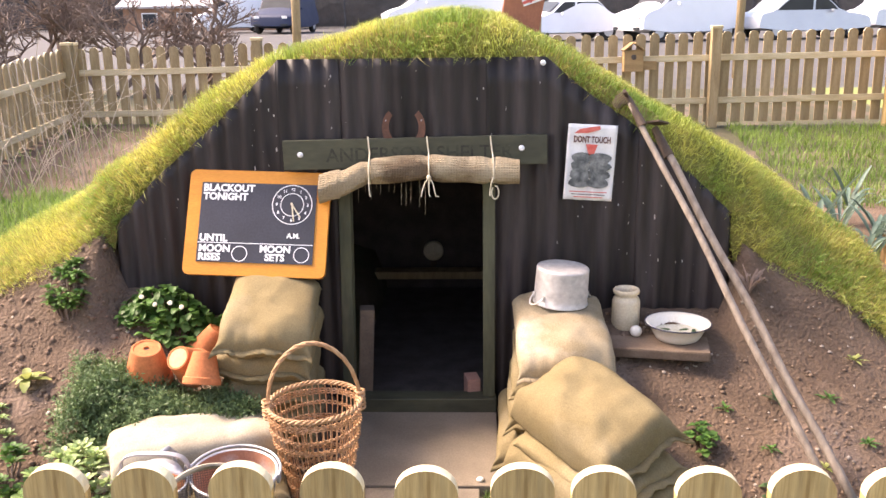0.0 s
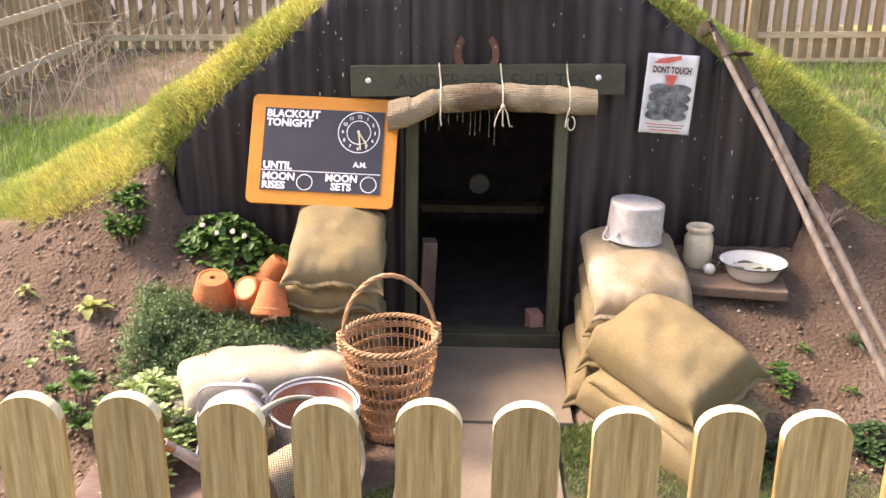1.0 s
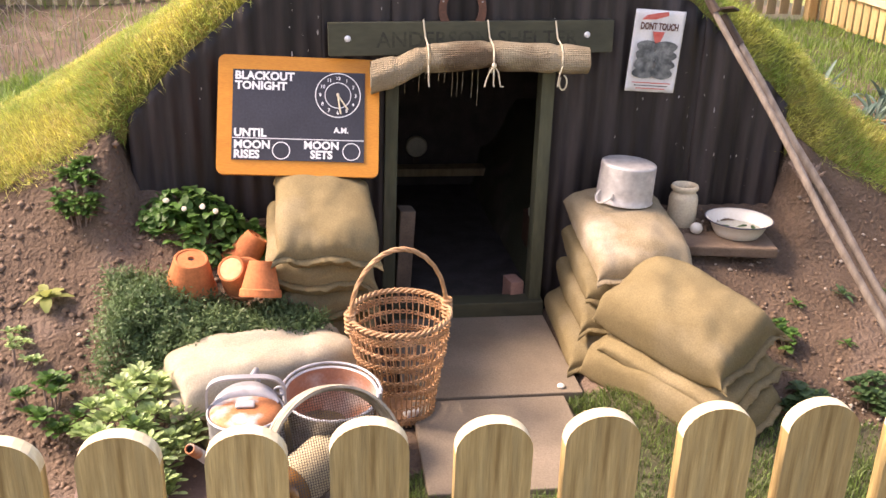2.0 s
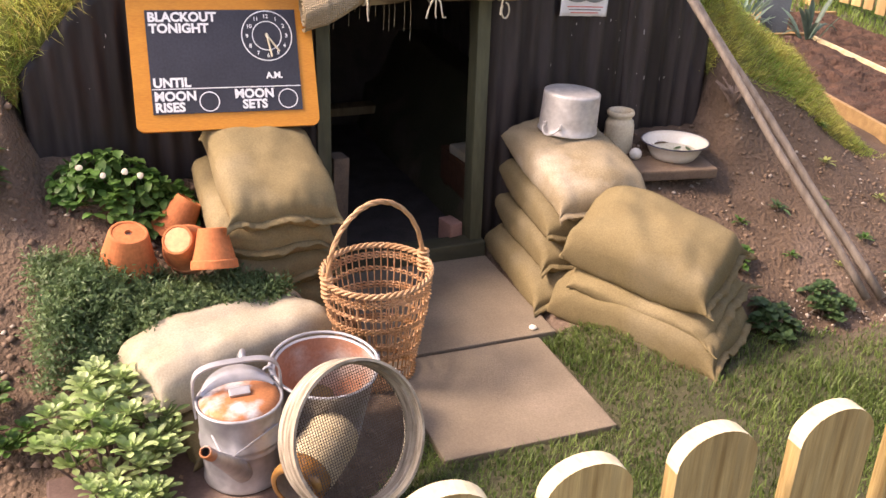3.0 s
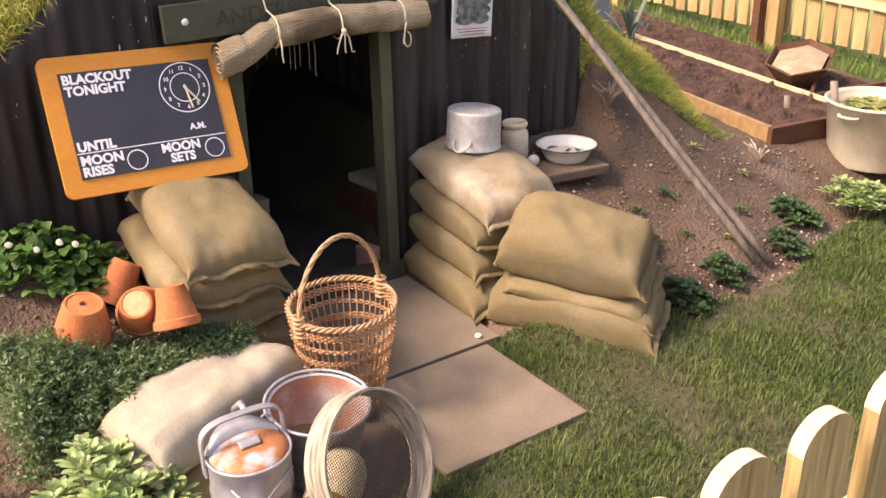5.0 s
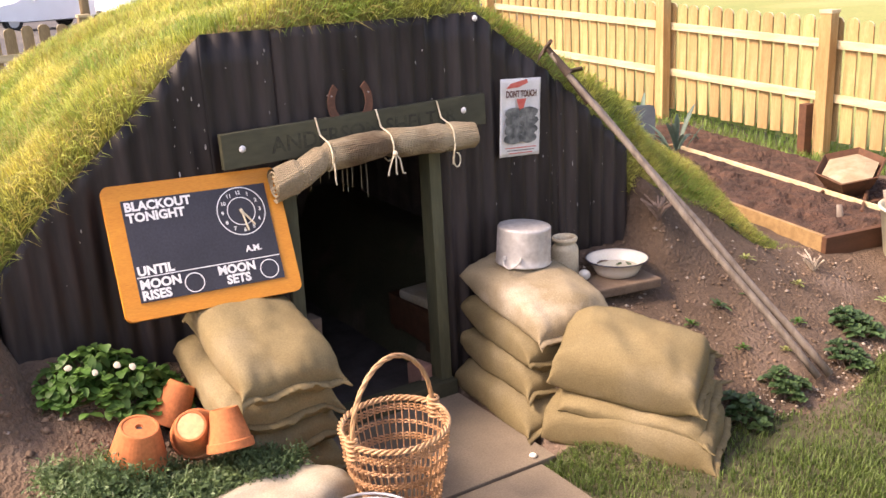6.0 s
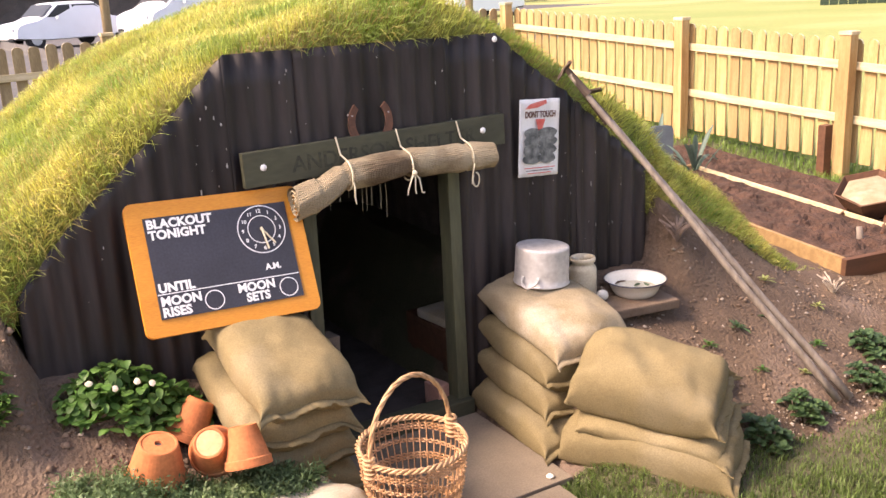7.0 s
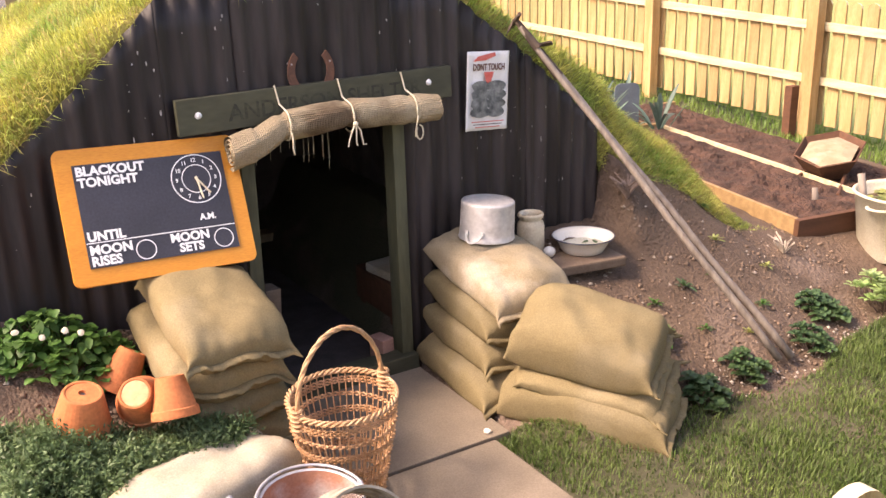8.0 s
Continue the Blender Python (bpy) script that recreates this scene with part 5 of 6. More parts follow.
# ---- plants ----


def leaf_quad(bm, base, direction, length, width, droop=0.3, fold=0.15, seg=4, spoon=False):
    """A pointed, bent leaf of a few faces along direction."""
    d = direction.normalized()
    side = d.cross(Vector((0, 0, 1)))
    side = side.normalized() if side.length > 1e-4 else Vector((1, 0, 0))
    nrm = side.cross(d)
    rows = []
    for k in range(seg + 1):
        t = k / seg
        w = width * math.sin(math.pi * (0.07 + 0.86 * t ** 1.35)) ** 0.85 / 2
        if spoon:
            w = width * (0.10 + 0.90 * math.sin(math.pi * min(0.93, 0.02 + 0.94 * t ** 2.1)) ** 0.8) / 2
        c = base + d * length * t - Vector((0, 0, 1)) * droop * length * t * t
        rows.append((bm.verts.new(c - side * w + nrm * w * fold * 2), bm.verts.new(c), bm.verts.new(c + side * w + nrm * w * fold * 2)))
    for p, q in zip(rows, rows[1:]):
        bm.faces.new((p[0], p[1], q[1], q[0]))
        bm.faces.new((p[1], p[2], q[2], q[1]))


def rosette_plant(name, label, x, y, r, h, n, mat_, seed, lw=0.4, heads=1, lift=0.0, droop=0.35, stem=None):
    spoon = name == "wallflower"
    """A clump of leaf rosettes on short stems."""
    rnd = random.Random(seed)
    z0 = land(x, y) + lift
    p = thing(name, label, "plant", pose(x, y, z0))
    leaves = bmesh.new()
    stems = bmesh.new()
    for hd in range(heads):
        a, q = rnd.uniform(0, 6.28), (rnd.random() ** 0.5 if heads > 1 else 0) * r * 0.85
        cx, cy = q * math.cos(a), q * math.sin(a)
        zz = h * (1 - 0.6 * (q / r) ** 2) * rnd.uniform(0.55, 1.0) if heads > 1 else h * 0.3
        zz += (land(x + cx, y + cy) + lift - z0) * (0.65 if name == "lupin" else 1)
        tube([(cx * 0.55, cy * 0.55, -0.01 + land(x + cx, y + cy) - z0 if heads > 1 else -0.01), (cx * 0.9, cy * 0.9, zz * 0.6), (cx, cy, zz)], 0.004, 5, stems)
        ln0 = r if heads == 1 else max(0.036, min(0.062, r * 0.38)) * (1.08 if spoon else 1)
        for k in range(n):
            t = k / n
            an = k * 2.399 + rnd.uniform(-0.3, 0.3)
            el = 0.42 + 0.95 * t if spoon else 0.15 + 1.1 * t
            d = Vector((math.cos(an) * math.cos(el), math.sin(an) * math.cos(el), math.sin(el)))
            leaf_quad(leaves, Vector((cx, cy, zz)) + d * 0.004, d, ln0 * (1.05 - 0.55 * t) * rnd.uniform(0.8, 1.15), ln0 * lw * rnd.uniform(0.8, 1.2), droop * rnd.uniform(0.3, 1.2), 0.15, 6 if spoon else 4, spoon)
    part("leaves", leaves, mat_, p, smooth=True)
    part("stem_tangle", stems, stem or TWIG, p)
    return p


rosette_plant("wallflower", "clump of bright fleshy rosettes at the foot of the bed", -1.53, 3.06, 0.215, 0.26, 22, LEAF_PALE, 1, 0.29, 52, droop=0.25)
rosette_plant("wallflower", "smaller clump of pale rosettes spilling onto the slab", -1.52, 2.85, 0.14, 0.14, 20, LEAF_PALE, 2, 0.29, 19, droop=0.25)
rosette_plant("wallflower", "low clump of green rosettes in the bed", -1.86, 3.22, 0.13, 0.12, 15, LEAF_MID, 3, 0.42, 14)
rosette_plant("wallflower", "low clump of pale rosettes in the soil", -2.02, 3.40, 0.10, 0.08, 14, LEAF_PALE, 4, 0.4, 5)
rosette_plant("lupin", "dense green clump of young leaves on the soil bank", -1.87, 3.96, 0.115, 0.10, 16, LEAF_MID, 5, 0.36, 36)
rosette_plant("primula", "yellowing rosette of limp leaves in the soil", -1.95, 3.64, 0.095, 0.10, 12, LEAF_YELLOW, 6, 0.42, 1, droop=0.7)
rosette_plant("primula", "small yellowing rosette of limp leaves", -2.26, 3.72, 0.065, 0.07, 10, LEAF_YELLOW, 7, 0.42, 1, droop=0.7)
rosette_plant("saxifrage", "tiny pale rosette in bare soil", -2.03, 3.49, 0.05, 0.05, 12, LEAF_PALE, 8, 0.4, 3)
for k, (x, y, r, m_, n) in enumerate(((0.88, 3.13, 0.105, LEAF_DARK, 36), (1.17, 3.17, 0.10, LEAF_DARK, 34), (1.60, 3.17, 0.10, LEAF_DARK, 32), (1.86, 3.32, 0.12, LEAF_DARK, 36), (0.90, 3.42, 0.07, LEAF_MID, 12))):
    rosette_plant("heuchera", "low mound of crinkled dark green leaves by the lawn", x, y, r, 0.07, 7, m_, 20 + k, 0.85, n, droop=0.5)
rosette_plant("wallflower", "bright clump of upright pale green leaves beside the tub", 2.30, 3.28, 0.19, 0.15, 18, LEAF_PALE, 30, 0.30, 40)
for k, (x, y, r, m_) in enumerate(((1.02, 3.58, 0.055, LEAF_MID), (1.24, 3.62, 0.07, LEAF_DARK), (1.16, 3.40, 0.05, LEAF_MID), (1.46, 3.62, 0.06, LEAF_MID), (1.62, 3.80, 0.06, LEAF_YELLOW), (1.55, 3.42, 0.06, LEAF_MID), (1.80, 3.62, 0.05, LEAF_YELLOW), (1.75, 4.0, 0.05, LEAF_MID), (1.35, 3.32, 0.05, LEAF_YELLOW))):
    rosette_plant("seedling", "small tuft of seedling leaves in bare soil", x, y, r, 0.03, 13, m_, 40 + k, 0.22, 1, droop=0.4)


def strawberry(x, y, rx, ry, h, n, seed):
    rnd = random.Random(seed)
    z0 = land(x, y)
    p = thing("strawberry_plant", "leafy green bush with a few white flowers against the iron", "plant", pose(x, y, z0))
    lv_, st = bmesh.new(), bmesh.new()
    for k in range(n):
        a, q = rnd.uniform(0, 6.28), rnd.random() ** 0.5
        px, py = rx * q * math.cos(a), ry * q * math.sin(a)
        py = min(py, 0.12)
        pz = max(0.03, h * (1 - 0.75 * q * q) * rnd.uniform(0.45, 1.05)) + (land(x + px, y + py) - z0)
        tube([(px * 0.4, py * 0.4, land(x + px * .4, y + py * .4) - z0), (px * 0.8, py * 0.8, pz * 0.7), (px, py, pz)], 0.002, 4, st)
        for j in range(3):
            an = a + (j - 1) * 1.1
            d = Vector((math.cos(an) + rnd.gauss(0, 0.4), math.sin(an) - 0.3 + rnd.gauss(0, 0.4), rnd.uniform(-0.5, 0.9)))
            leaf_quad(lv_, Vector((px, py, pz)), d, rnd.uniform(0.028, 0.05), rnd.uniform(0.026, 0.042), rnd.uniform(0.1, 0.7), rnd.uniform(-0.1, 0.35))
    part("leaves", lv_, LEAF_MID, p, smooth=True)
    part("stem_tangle", st, LEAF_MID, p)
    for k in range(4):
        a = rnd.uniform(0, 6.28)
        part("flower", lathe([(0, 0.004), (0.006, 0.003), (0.011, 0.002), (0.0125, 0.0), (0.006, -0.003), (0, -0.004)], 8, 0.3, pose(rx * 0.6 * math.cos(a), -abs(ry * 0.5 * math.sin(a)), h * rnd.uniform(0.75, 1.05), 50, 0, 0), seed=k), CREAM_PAINT, p, "white flower")


strawberry(-1.39, 3.97, 0.25, 0.13, 0.15, 190, 3)


def thyme(x0, y0, x1, y1, w, h, n, seed):
    """A long low shrub: thousands of tiny needle leaves on fine sprigs."""
    rng = np.random.default_rng(seed)
    p = thing("thyme_bush", "dense dark green thyme spilling over the sack", "plant", pose(0, 0, 0))
    u = rng.random(n)
    a = rng.random(n) * 2 * np.pi
    q = rng.random(n) ** 0.5
    taper = 0.42 + 0.58 * np.clip((0.55 - u) / 0.45, 0, 1)
    off = q * np.cos(a) * w * taper
    cx = x0 + (x1 - x0) * u + 0.12 * np.where(u < 0.25, (0.25 - u) * -3 * q, 0)
    cy = y0 + (y1 - y0) * u + off
    base = np.array([max(land(x, y), 0.26 if x > -1.42 and y < 3.52 else 0.05) for x, y in zip(cx, cy)])
    lump = np.array([noise.noise((x * 9, y * 9, seed)) for x, y in zip(cx, cy)])
    top = h * taper * (1 - 0.65 * q ** 2) * (1 + 0.6 * lump)
    z = base + top * (0.35 + 0.65 * rng.random(n) ** 0.4)
    c = np.stack([cx, cy, z], 1)
    dirs = rng.normal(size=(n, 3)) * np.array((0.8, 0.8, 0.5)) + np.array((0, -0.25, 0.55))
    dirs /= np.linalg.norm(dirs, axis=1)[:, None]
    per = 7
    verts, faces = [], []
    for k in range(per):
        t = k / per
        s = rng.normal(size=(n, 3))
        s -= dirs * (s * dirs).sum(1)[:, None]
        s /= np.linalg.norm(s, axis=1)[:, None]
        b = c + dirs * (0.072 * t)
        e = b + s * 0.016 + dirs * 0.012
        w_ = np.cross(s, dirs) * 0.0032
        verts.append(np.stack([b, (b + e) / 2 + w_, e, (b + e) / 2 - w_], 1).reshape(-1, 3))
    v = np.concatenate(verts)
    f = np.arange(len(v)).reshape(-1, 4)
    raw_mesh("foliage", v, f, LEAF_THYME, parent=p, kind="stuff")
    st = bmesh.new()
    for k in range(0, n, 60):
        tube([(cx[k], cy[k], base[k] - 0.01), tuple(c[k])], 0.0025, 4, st)
    part("stem_tangle", st, TWIG, p)


thyme(-1.64, 3.48, -0.93, 3.565, 0.21, 0.17, 8000, 4)
rnd = random.Random(8)
for k, (x, y, h, n, m_) in enumerate(((1.20, 3.98, 0.12, 30, TWIG), (2.05, 3.72, 0.12, 16, PALE_TWIG))):
    p = thing("pruned_stub", "small cluster of bare pruned stems in the soil", "plant", pose(x, y, land(x, y)))
    bm = bmesh.new()
    for q in range(n):
        a = rnd.uniform(0, 6.28)
        l_ = h * rnd.uniform(0.5, 1.1)
        tube([(0, 0, -0.01), (0.03 * math.cos(a), 0.03 * math.sin(a), l_ * 0.5), (l_ * 0.7 * math.cos(a), l_ * 0.7 * math.sin(a), l_ * 0.8)], 0.004, 5, bm)
    part("stem_tangle", bm, m_, p)

# leeks and a slate marker behind the mound
for k, (x, y) in enumerate(((2.35, 5.5), (2.55, 5.8), (2.45, 6.2), (2.9, 6.2), (3.27, 5.90), (3.05, 6.35), (3.45, 6.5), (2.65, 6.6), (2.2, 5.95))):
    p = thing("leek", "grey-green leek with long arching leaves", "leek", pose(x, y, land(x, y)), "leek row")
    bm = bmesh.new()
    rnd = random.Random(70 + k)
    for q in range(12):
        a = rnd.uniform(0, 6.28)
        d = Vector((math.cos(a) * 0.5, math.sin(a) * 0.5, 1.0))
        leaf_quad(bm, Vector((0, 0, 0.02 + 0.012 * q)), d, rnd.uniform(0.35, 0.55), rnd.uniform(0.025, 0.045), rnd.uniform(0.1, 0.75), 0.3, 6)
    part("leaves", bm, LEAF_GREY, p, smooth=True)
    part("shank", tube([(0, 0, -0.02), (0, 0, 0.14)], 0.018, 8), LEAF_PALE, p)
slate_m = thing("slate_marker", "grey slate plant marker stuck in the bed", "marker", pose(3.25, 6.25, land(3.25, 6.25), 0, 0, -25))
part("slate", round_plate(0.20, 0.36, 0.05, 0.012), mat("pale_slate", (0.14, 0.17, 0.19), (0.10, 0.12, 0.14), 7, 0.6), slate_m)
slate_m.location.z += 0.26

# dry stems against the side fence
p = thing("dry_shrub", "tangle of pale bare stems by the fence", "shrub", pose(-3.35, 7.4, land(-3.35, 7.4)))
bm = bmesh.new()
rnd = random.Random(12)
for q in range(70):
    if q:
        part("branch", bm, PALE_TWIG, p)
        bm = bmesh.new()
    a = rnd.uniform(0, 6.28)
    r_, l_ = rnd.uniform(0.1, 0.7), rnd.uniform(0.35, 1.15)
    bx, by = rnd.uniform(-0.75, 0.95), rnd.uniform(-0.6, 0.6)
    tube([(bx, by, 0), (bx + r_ * 0.4 * math.cos(a), by + r_ * 0.4 * math.sin(a), l_ * 0.6), (bx + r_ * math.cos(a), by + r_ * math.sin(a), l_ * rnd.uniform(0.75, 1.1)),
          (bx + r_ * 1.3 * math.cos(a + 0.5), by + r_ * 1.3 * math.sin(a + 0.5), l_ * rnd.uniform(0.8, 1.2))], 0.0036, 4, bm, taper=lambda k: 1 - 0.7 * k)
part("branch", bm, PALE_TWIG, p)

# pebbles and clods


def pebbles(name, label, n, smin, smax, material, region, seed):
    rng = np.random.default_rng(seed)
    vs, fs = [], []
    base = np.array([(1, 0, 0), (-1, 0, 0), (0, 1, 0), (0, -1, 0), (0, 0, 0.75), (0, 0, -0.75)], float)
    tri_ = np.array([(0, 2, 4), (2, 1, 4), (1, 3, 4), (3, 0, 4), (2, 0, 5), (1, 2, 5), (3, 1, 5), (0, 3, 5)])
    for k in range(n):
        x, y = region(rng)
        s = smin + (smax - smin) * rng.random() ** 3
        if is_lawn(x, y) and y < 3.2 or (-0.64 < x < 0.1 and y > 2.7):
            continue
        v = base * s * (0.7 + 0.6 * rng.random((6, 3)))
        a = rng.random() * 6.28
        v = v @ np.array([[math.cos(a), math.sin(a), 0], [-math.sin(a), math.cos(a), 0], [0, 0, 1]])
        fs.append(tri_ + len(vs) * 6)
        vs.append(v + (x, y, land(x, y) + s * 0.05))
    return raw_mesh(name, np.concatenate(vs), np.concatenate(fs), material, label, "soil", "stuff")


CLOD = mat("soil_clod", (0.225, 0.155, 0.108), (0.165, 0.11, 0.075), 12, 0.95, bump=0, island=0.15)


def left_bank(rng):
    return rng.uniform(-3.0, -0.75), rng.uniform(2.4, 4.1)


def right_bank(rng):
    return rng.uniform(0.5, 2.4), 3.02 + rng.random() ** 1.3 * 1.1


pebbles("soil_clods", "loose brown clods on the soil bank", 4200, 0.004, 0.022, CLOD, left_bank, 1)
pebbles("soil_clods", "loose brown clods and crumbs on the bank", 2200, 0.003, 0.014, CLOD, right_bank, 2)
pebbles("pebbles", "pale pebbles scattered in the soil", 240, 0.004, 0.015, STONE, right_bank, 3)
pebbles("pebbles", "pale pebbles scattered in the soil", 260, 0.004, 0.016, STONE, left_bank, 4)
pebbles("pebbles", "pale gravel along the lawn edge", 420, 0.003, 0.013, STONE, lambda rng: (rng.uniform(0.6, 2.3), 3.06 + 0.16 * rng.random()), 7)
one = thing("white_pebble", "small white pebble on the slab corner", "stone", pose(0.003, 3.425, 0.020))
part("pebble", lathe([(0.016 * math.sin(a), 0.009 - 0.009 * math.cos(a)) for a in [k * math.pi / 8 for k in range(9)]], 14, 0.15), ENAMEL, one, smooth=True)

# ---- inside the doorway ----
bench = thing("bench", "red-brown plank bench inside the shelter", "bench")
part("seat", box(0.30, 0.42, 0.03, pose(0.27, 4.58, 0.29), 0.004), PLANK_DARK, bench)
part("front_board", box(0.02, 0.42, 0.14, pose(0.13, 4.58, 0.205), 0.003), PLANK_DARK, bench)
for y in (4.42, 4.74):
    part("leg", box(0.05, 0.05, 0.29, pose(0.15, y, 0.13), 0.003), PLANK_DARK, bench)
cushion = thing("folded_blanket", "folded pale blanket on the bench", "blanket")
part("cloth", box(0.22, 0.26, 0.05, pose(0.235, 4.55, 0.332, 0, 0, 6), 0.018), HESSIAN_WHITE, cushion)
shelf_in = thing("wall_shelf", "dark plank shelf at the back of the shelter", "shelf")
part("plank", box(1.3, 0.12, 0.05, pose(-0.3, 6.0, 0.16), 0.003), GREY_WOOD, shelf_in)
for x in (-0.8, 0.2):
    part("bracket", box(0.04, 0.10, 0.16, pose(x, 6.0, 0.055), 0.003), DARK_POST, shelf_in)
dial = thing("wall_clock", "small round pale clock at the back of the shelter", "clock", pose(-0.31, 6.10, 0.29, 90, 0, 0))
part("case", lathe([(0, -0.03), (0.066, -0.03), (0.070, 0.0), (0.062, 0.012), (0, 0.014)], 28), CREAM_PAINT, dial)
part("foot", box(0.04, 0.09, 0.03, pose(0, -0.075, -0.012), 0.003), DARK_POST, dial)
fringe = thing("thread_fringe", "loose white threads hanging inside the doorway", "fringe")
rnd = random.Random(17)
for k in range(12):
    x = -0.56 + 0.028 * k + rnd.uniform(-0.008, 0.008)
    l_ = rnd.uniform(0.06, 0.15) + (0.08 if k > 9 else 0)
    part("thread", tube([(x, 4.19, 1.165), (x + 0.003, 4.19, 1.165 - l_ * 0.5), (x, 4.19, 1.165 - l_)], 0.0008, 4), STRING, fringe)
brick = thing("brick", "single pink brick standing behind the sill", "brick")
part("block", box(0.065, 0.10, 0.15, pose(-0.035, 4.23, 0.075, 0, 0, 12), 0.005), mat("pink_brick", (0.40, 0.22, 0.17), (0.32, 0.17, 0.13), 12, 0.9, bump=0.4), brick)
stub = thing("timber_offcut", "worn timber offcut behind the door post", "timber")
part("timber", box(0.07, 0.09, 0.50, pose(-0.555, 4.24, 0.25, 0, 3, 8), 0.006), mat("grey_brown_timber", (0.17, 0.12, 0.085), (0.11, 0.08, 0.06), 9, 0.85), stub)

# ---- raised beds ----


def raised_bed(label, m, w, l, h, soil_seed, far=True):
    """Planks on edge round heaped soil; the near corner is the origin."""
    b = thing("raised_bed", label, "raised bed", m, "vegetable beds")
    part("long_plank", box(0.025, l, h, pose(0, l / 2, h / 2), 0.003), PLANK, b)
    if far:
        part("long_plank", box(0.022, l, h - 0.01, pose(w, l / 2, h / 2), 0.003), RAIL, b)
    # near end plank: its shade is put into the darker colour
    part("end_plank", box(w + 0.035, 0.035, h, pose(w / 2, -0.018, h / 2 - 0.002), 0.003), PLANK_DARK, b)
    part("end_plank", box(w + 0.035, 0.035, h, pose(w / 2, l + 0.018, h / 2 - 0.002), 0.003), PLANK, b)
    nx, ny = 26, 70
    bm = bmesh.new()
    g = []
    for j in range(ny + 1):
        row = []
        for i in range(nx + 1):
            x, y = 0.018 + (w - 0.036) * i / nx, l * j / ny
            mid = max(0.0, math.sin(math.pi * i / nx)) ** 0.5
            z = h - 0.028 + 0.02 * mid + (0.006 + 0.034 * mid) * noise.noise((x * 9, y * 9, soil_seed)) + 0.020 * mid * noise.noise((x * 25, y * 25, soil_seed))
            row.append(bm.verts.new((x, y, z)))
        g.append(row)
    for j in range(ny):
        for i in range(nx):
            bm.faces.new((g[j][i], g[j][i + 1], g[j + 1][i + 1], g[j + 1][i]))
    part("soil", bm, TILTH, b, "freshly dug red-brown soil")
    return b


raised_bed("plank-edged raised bed of freshly dug soil", pose(2.335, 3.885, 0.10, 2.5, 0, -8), 0.70, 2.2, 0.27, 1)
raised_bed("second plank-edged bed of dug soil along the fence", pose(3.10, 4.25, 0.10, 2.5, 0, -8), 0.70, 2.5, 0.25, 5, far=False)
dib = thing("dibber", "short worn wooden dibber stuck in the soil", "dibber")
part("grip", tube([(2.70, 4.02, 0.28), (2.71, 4.05, 0.38), (2.715, 4.065, 0.44)], 0.022, 10, taper=lambda k: 1 - 0.25 * k), ASHWOOD, dib, smooth=True)
dib2 = thing("dibber", "worn wooden tool handle leaning in the tub", "dibber")
part("grip", tube([(2.64, 3.66, 0.36), (2.63, 3.70, 0.50), (2.64, 3.73, 0.60)], 0.020, 10), ASHWOOD, dib2, smooth=True)

tub = thing("planter_tub", "large cream-painted tin tub planted with small leaves", "planter", pose(2.84, 3.56, land(2.84, 3.56) - 0.005) @ Matrix.Diagonal((0.95, 0.95, 0.84, 1)))
part("body", lathe([(0, 0), (0.24, 0), (0.245, 0.01), (0.29, 0.40), (0.302, 0.405), (0.304, 0.42), (0.292, 0.424), (0.282, 0.40), (0.276, 0.33), (0, 0.33)], 56, 0.006), CREAM_PAINT, tub, smooth=True)
part("compost", lathe([(0.279, 0.335), (0.2, 0.35), (0.1, 0.345), (0, 0.355)], 40, 0.05), SOIL, tub)
bm = bmesh.new()
rnd = random.Random(31)
for k in range(60):
    a, q = rnd.uniform(0, 6.28), rnd.random() ** 0.5 * 0.24
    for j in range(4):
        leaf_quad(bm, Vector((q * math.cos(a), q * math.sin(a), 0.35)), Vector((math.cos(a + j * 1.6), math.sin(a + j * 1.6), 0.7)), 0.05, 0.03, 0.3)
part("seedling_leaves", bm, LEAF_YELLOW, tub)
for s in (-1, 1):
    part("handle", tube([(s * (0.29 + 0.045 * math.sin(radians(a))), 0.06 * math.cos(radians(a)), 0.36) for a in range(0, 181, 20)], 0.010, 8), CREAM_PAINT, tub, smooth=True)
for k, (x, y, z) in enumerate(((2.66, 3.15, 0.0), (2.665, 3.15, 0.11), (2.85, 3.12, 0.0))):
    p = flowerpot("terracotta flowerpot stacked upside down by the tub", pose(x, y, land(x, y) + z), 0.16, 0.10, "flowerpots by the tub")

barrow = thing("wheelbarrow", "old cream wheelbarrow tipped forward by the beds", "wheelbarrow", pose(3.36, 4.44, 0.33, 0, 14, 205) @ Matrix.Scale(0.62, 4))
bm = bmesh.new()
lo = [(0.24 * math.cos(a) + 0.04, 0.2 * math.sin(a), 0.10) for a in [k * math.pi / 3 for k in range(6)]]
hi = [(0.44 * math.cos(a) + 0.04, 0.34 * math.sin(a), 0.35) for a in [k * math.pi / 3 for k in range(6)]]
A = [bm.verts.new(p) for p in lo]
B = [bm.verts.new(p) for p in hi]
bm.faces.new(A[::-1])
for k in range(6):
    bm.faces.new((A[k], A[(k + 1) % 6], B[(k + 1) % 6], B[k]))
# cream tray coloured dark brown: the shade below is in its colour
tray = part("tray", bm, PLANK_DARK, barrow)
tm = tray.modifiers.new("thickness", "SOLIDIFY")
tm.thickness, tm.offset = 0.015, 1
# cream top added in place of the tray's own cream inside
part("load", lathe([(0.36, 0.0), (0.2, 0.03), (0, 0.035)], 6, m=pose(0.04, 0, 0.31) @ Matrix.Diagonal((1, 0.78, 1, 1))), HESSIAN_PALE, barrow, "added cream top of the tray")
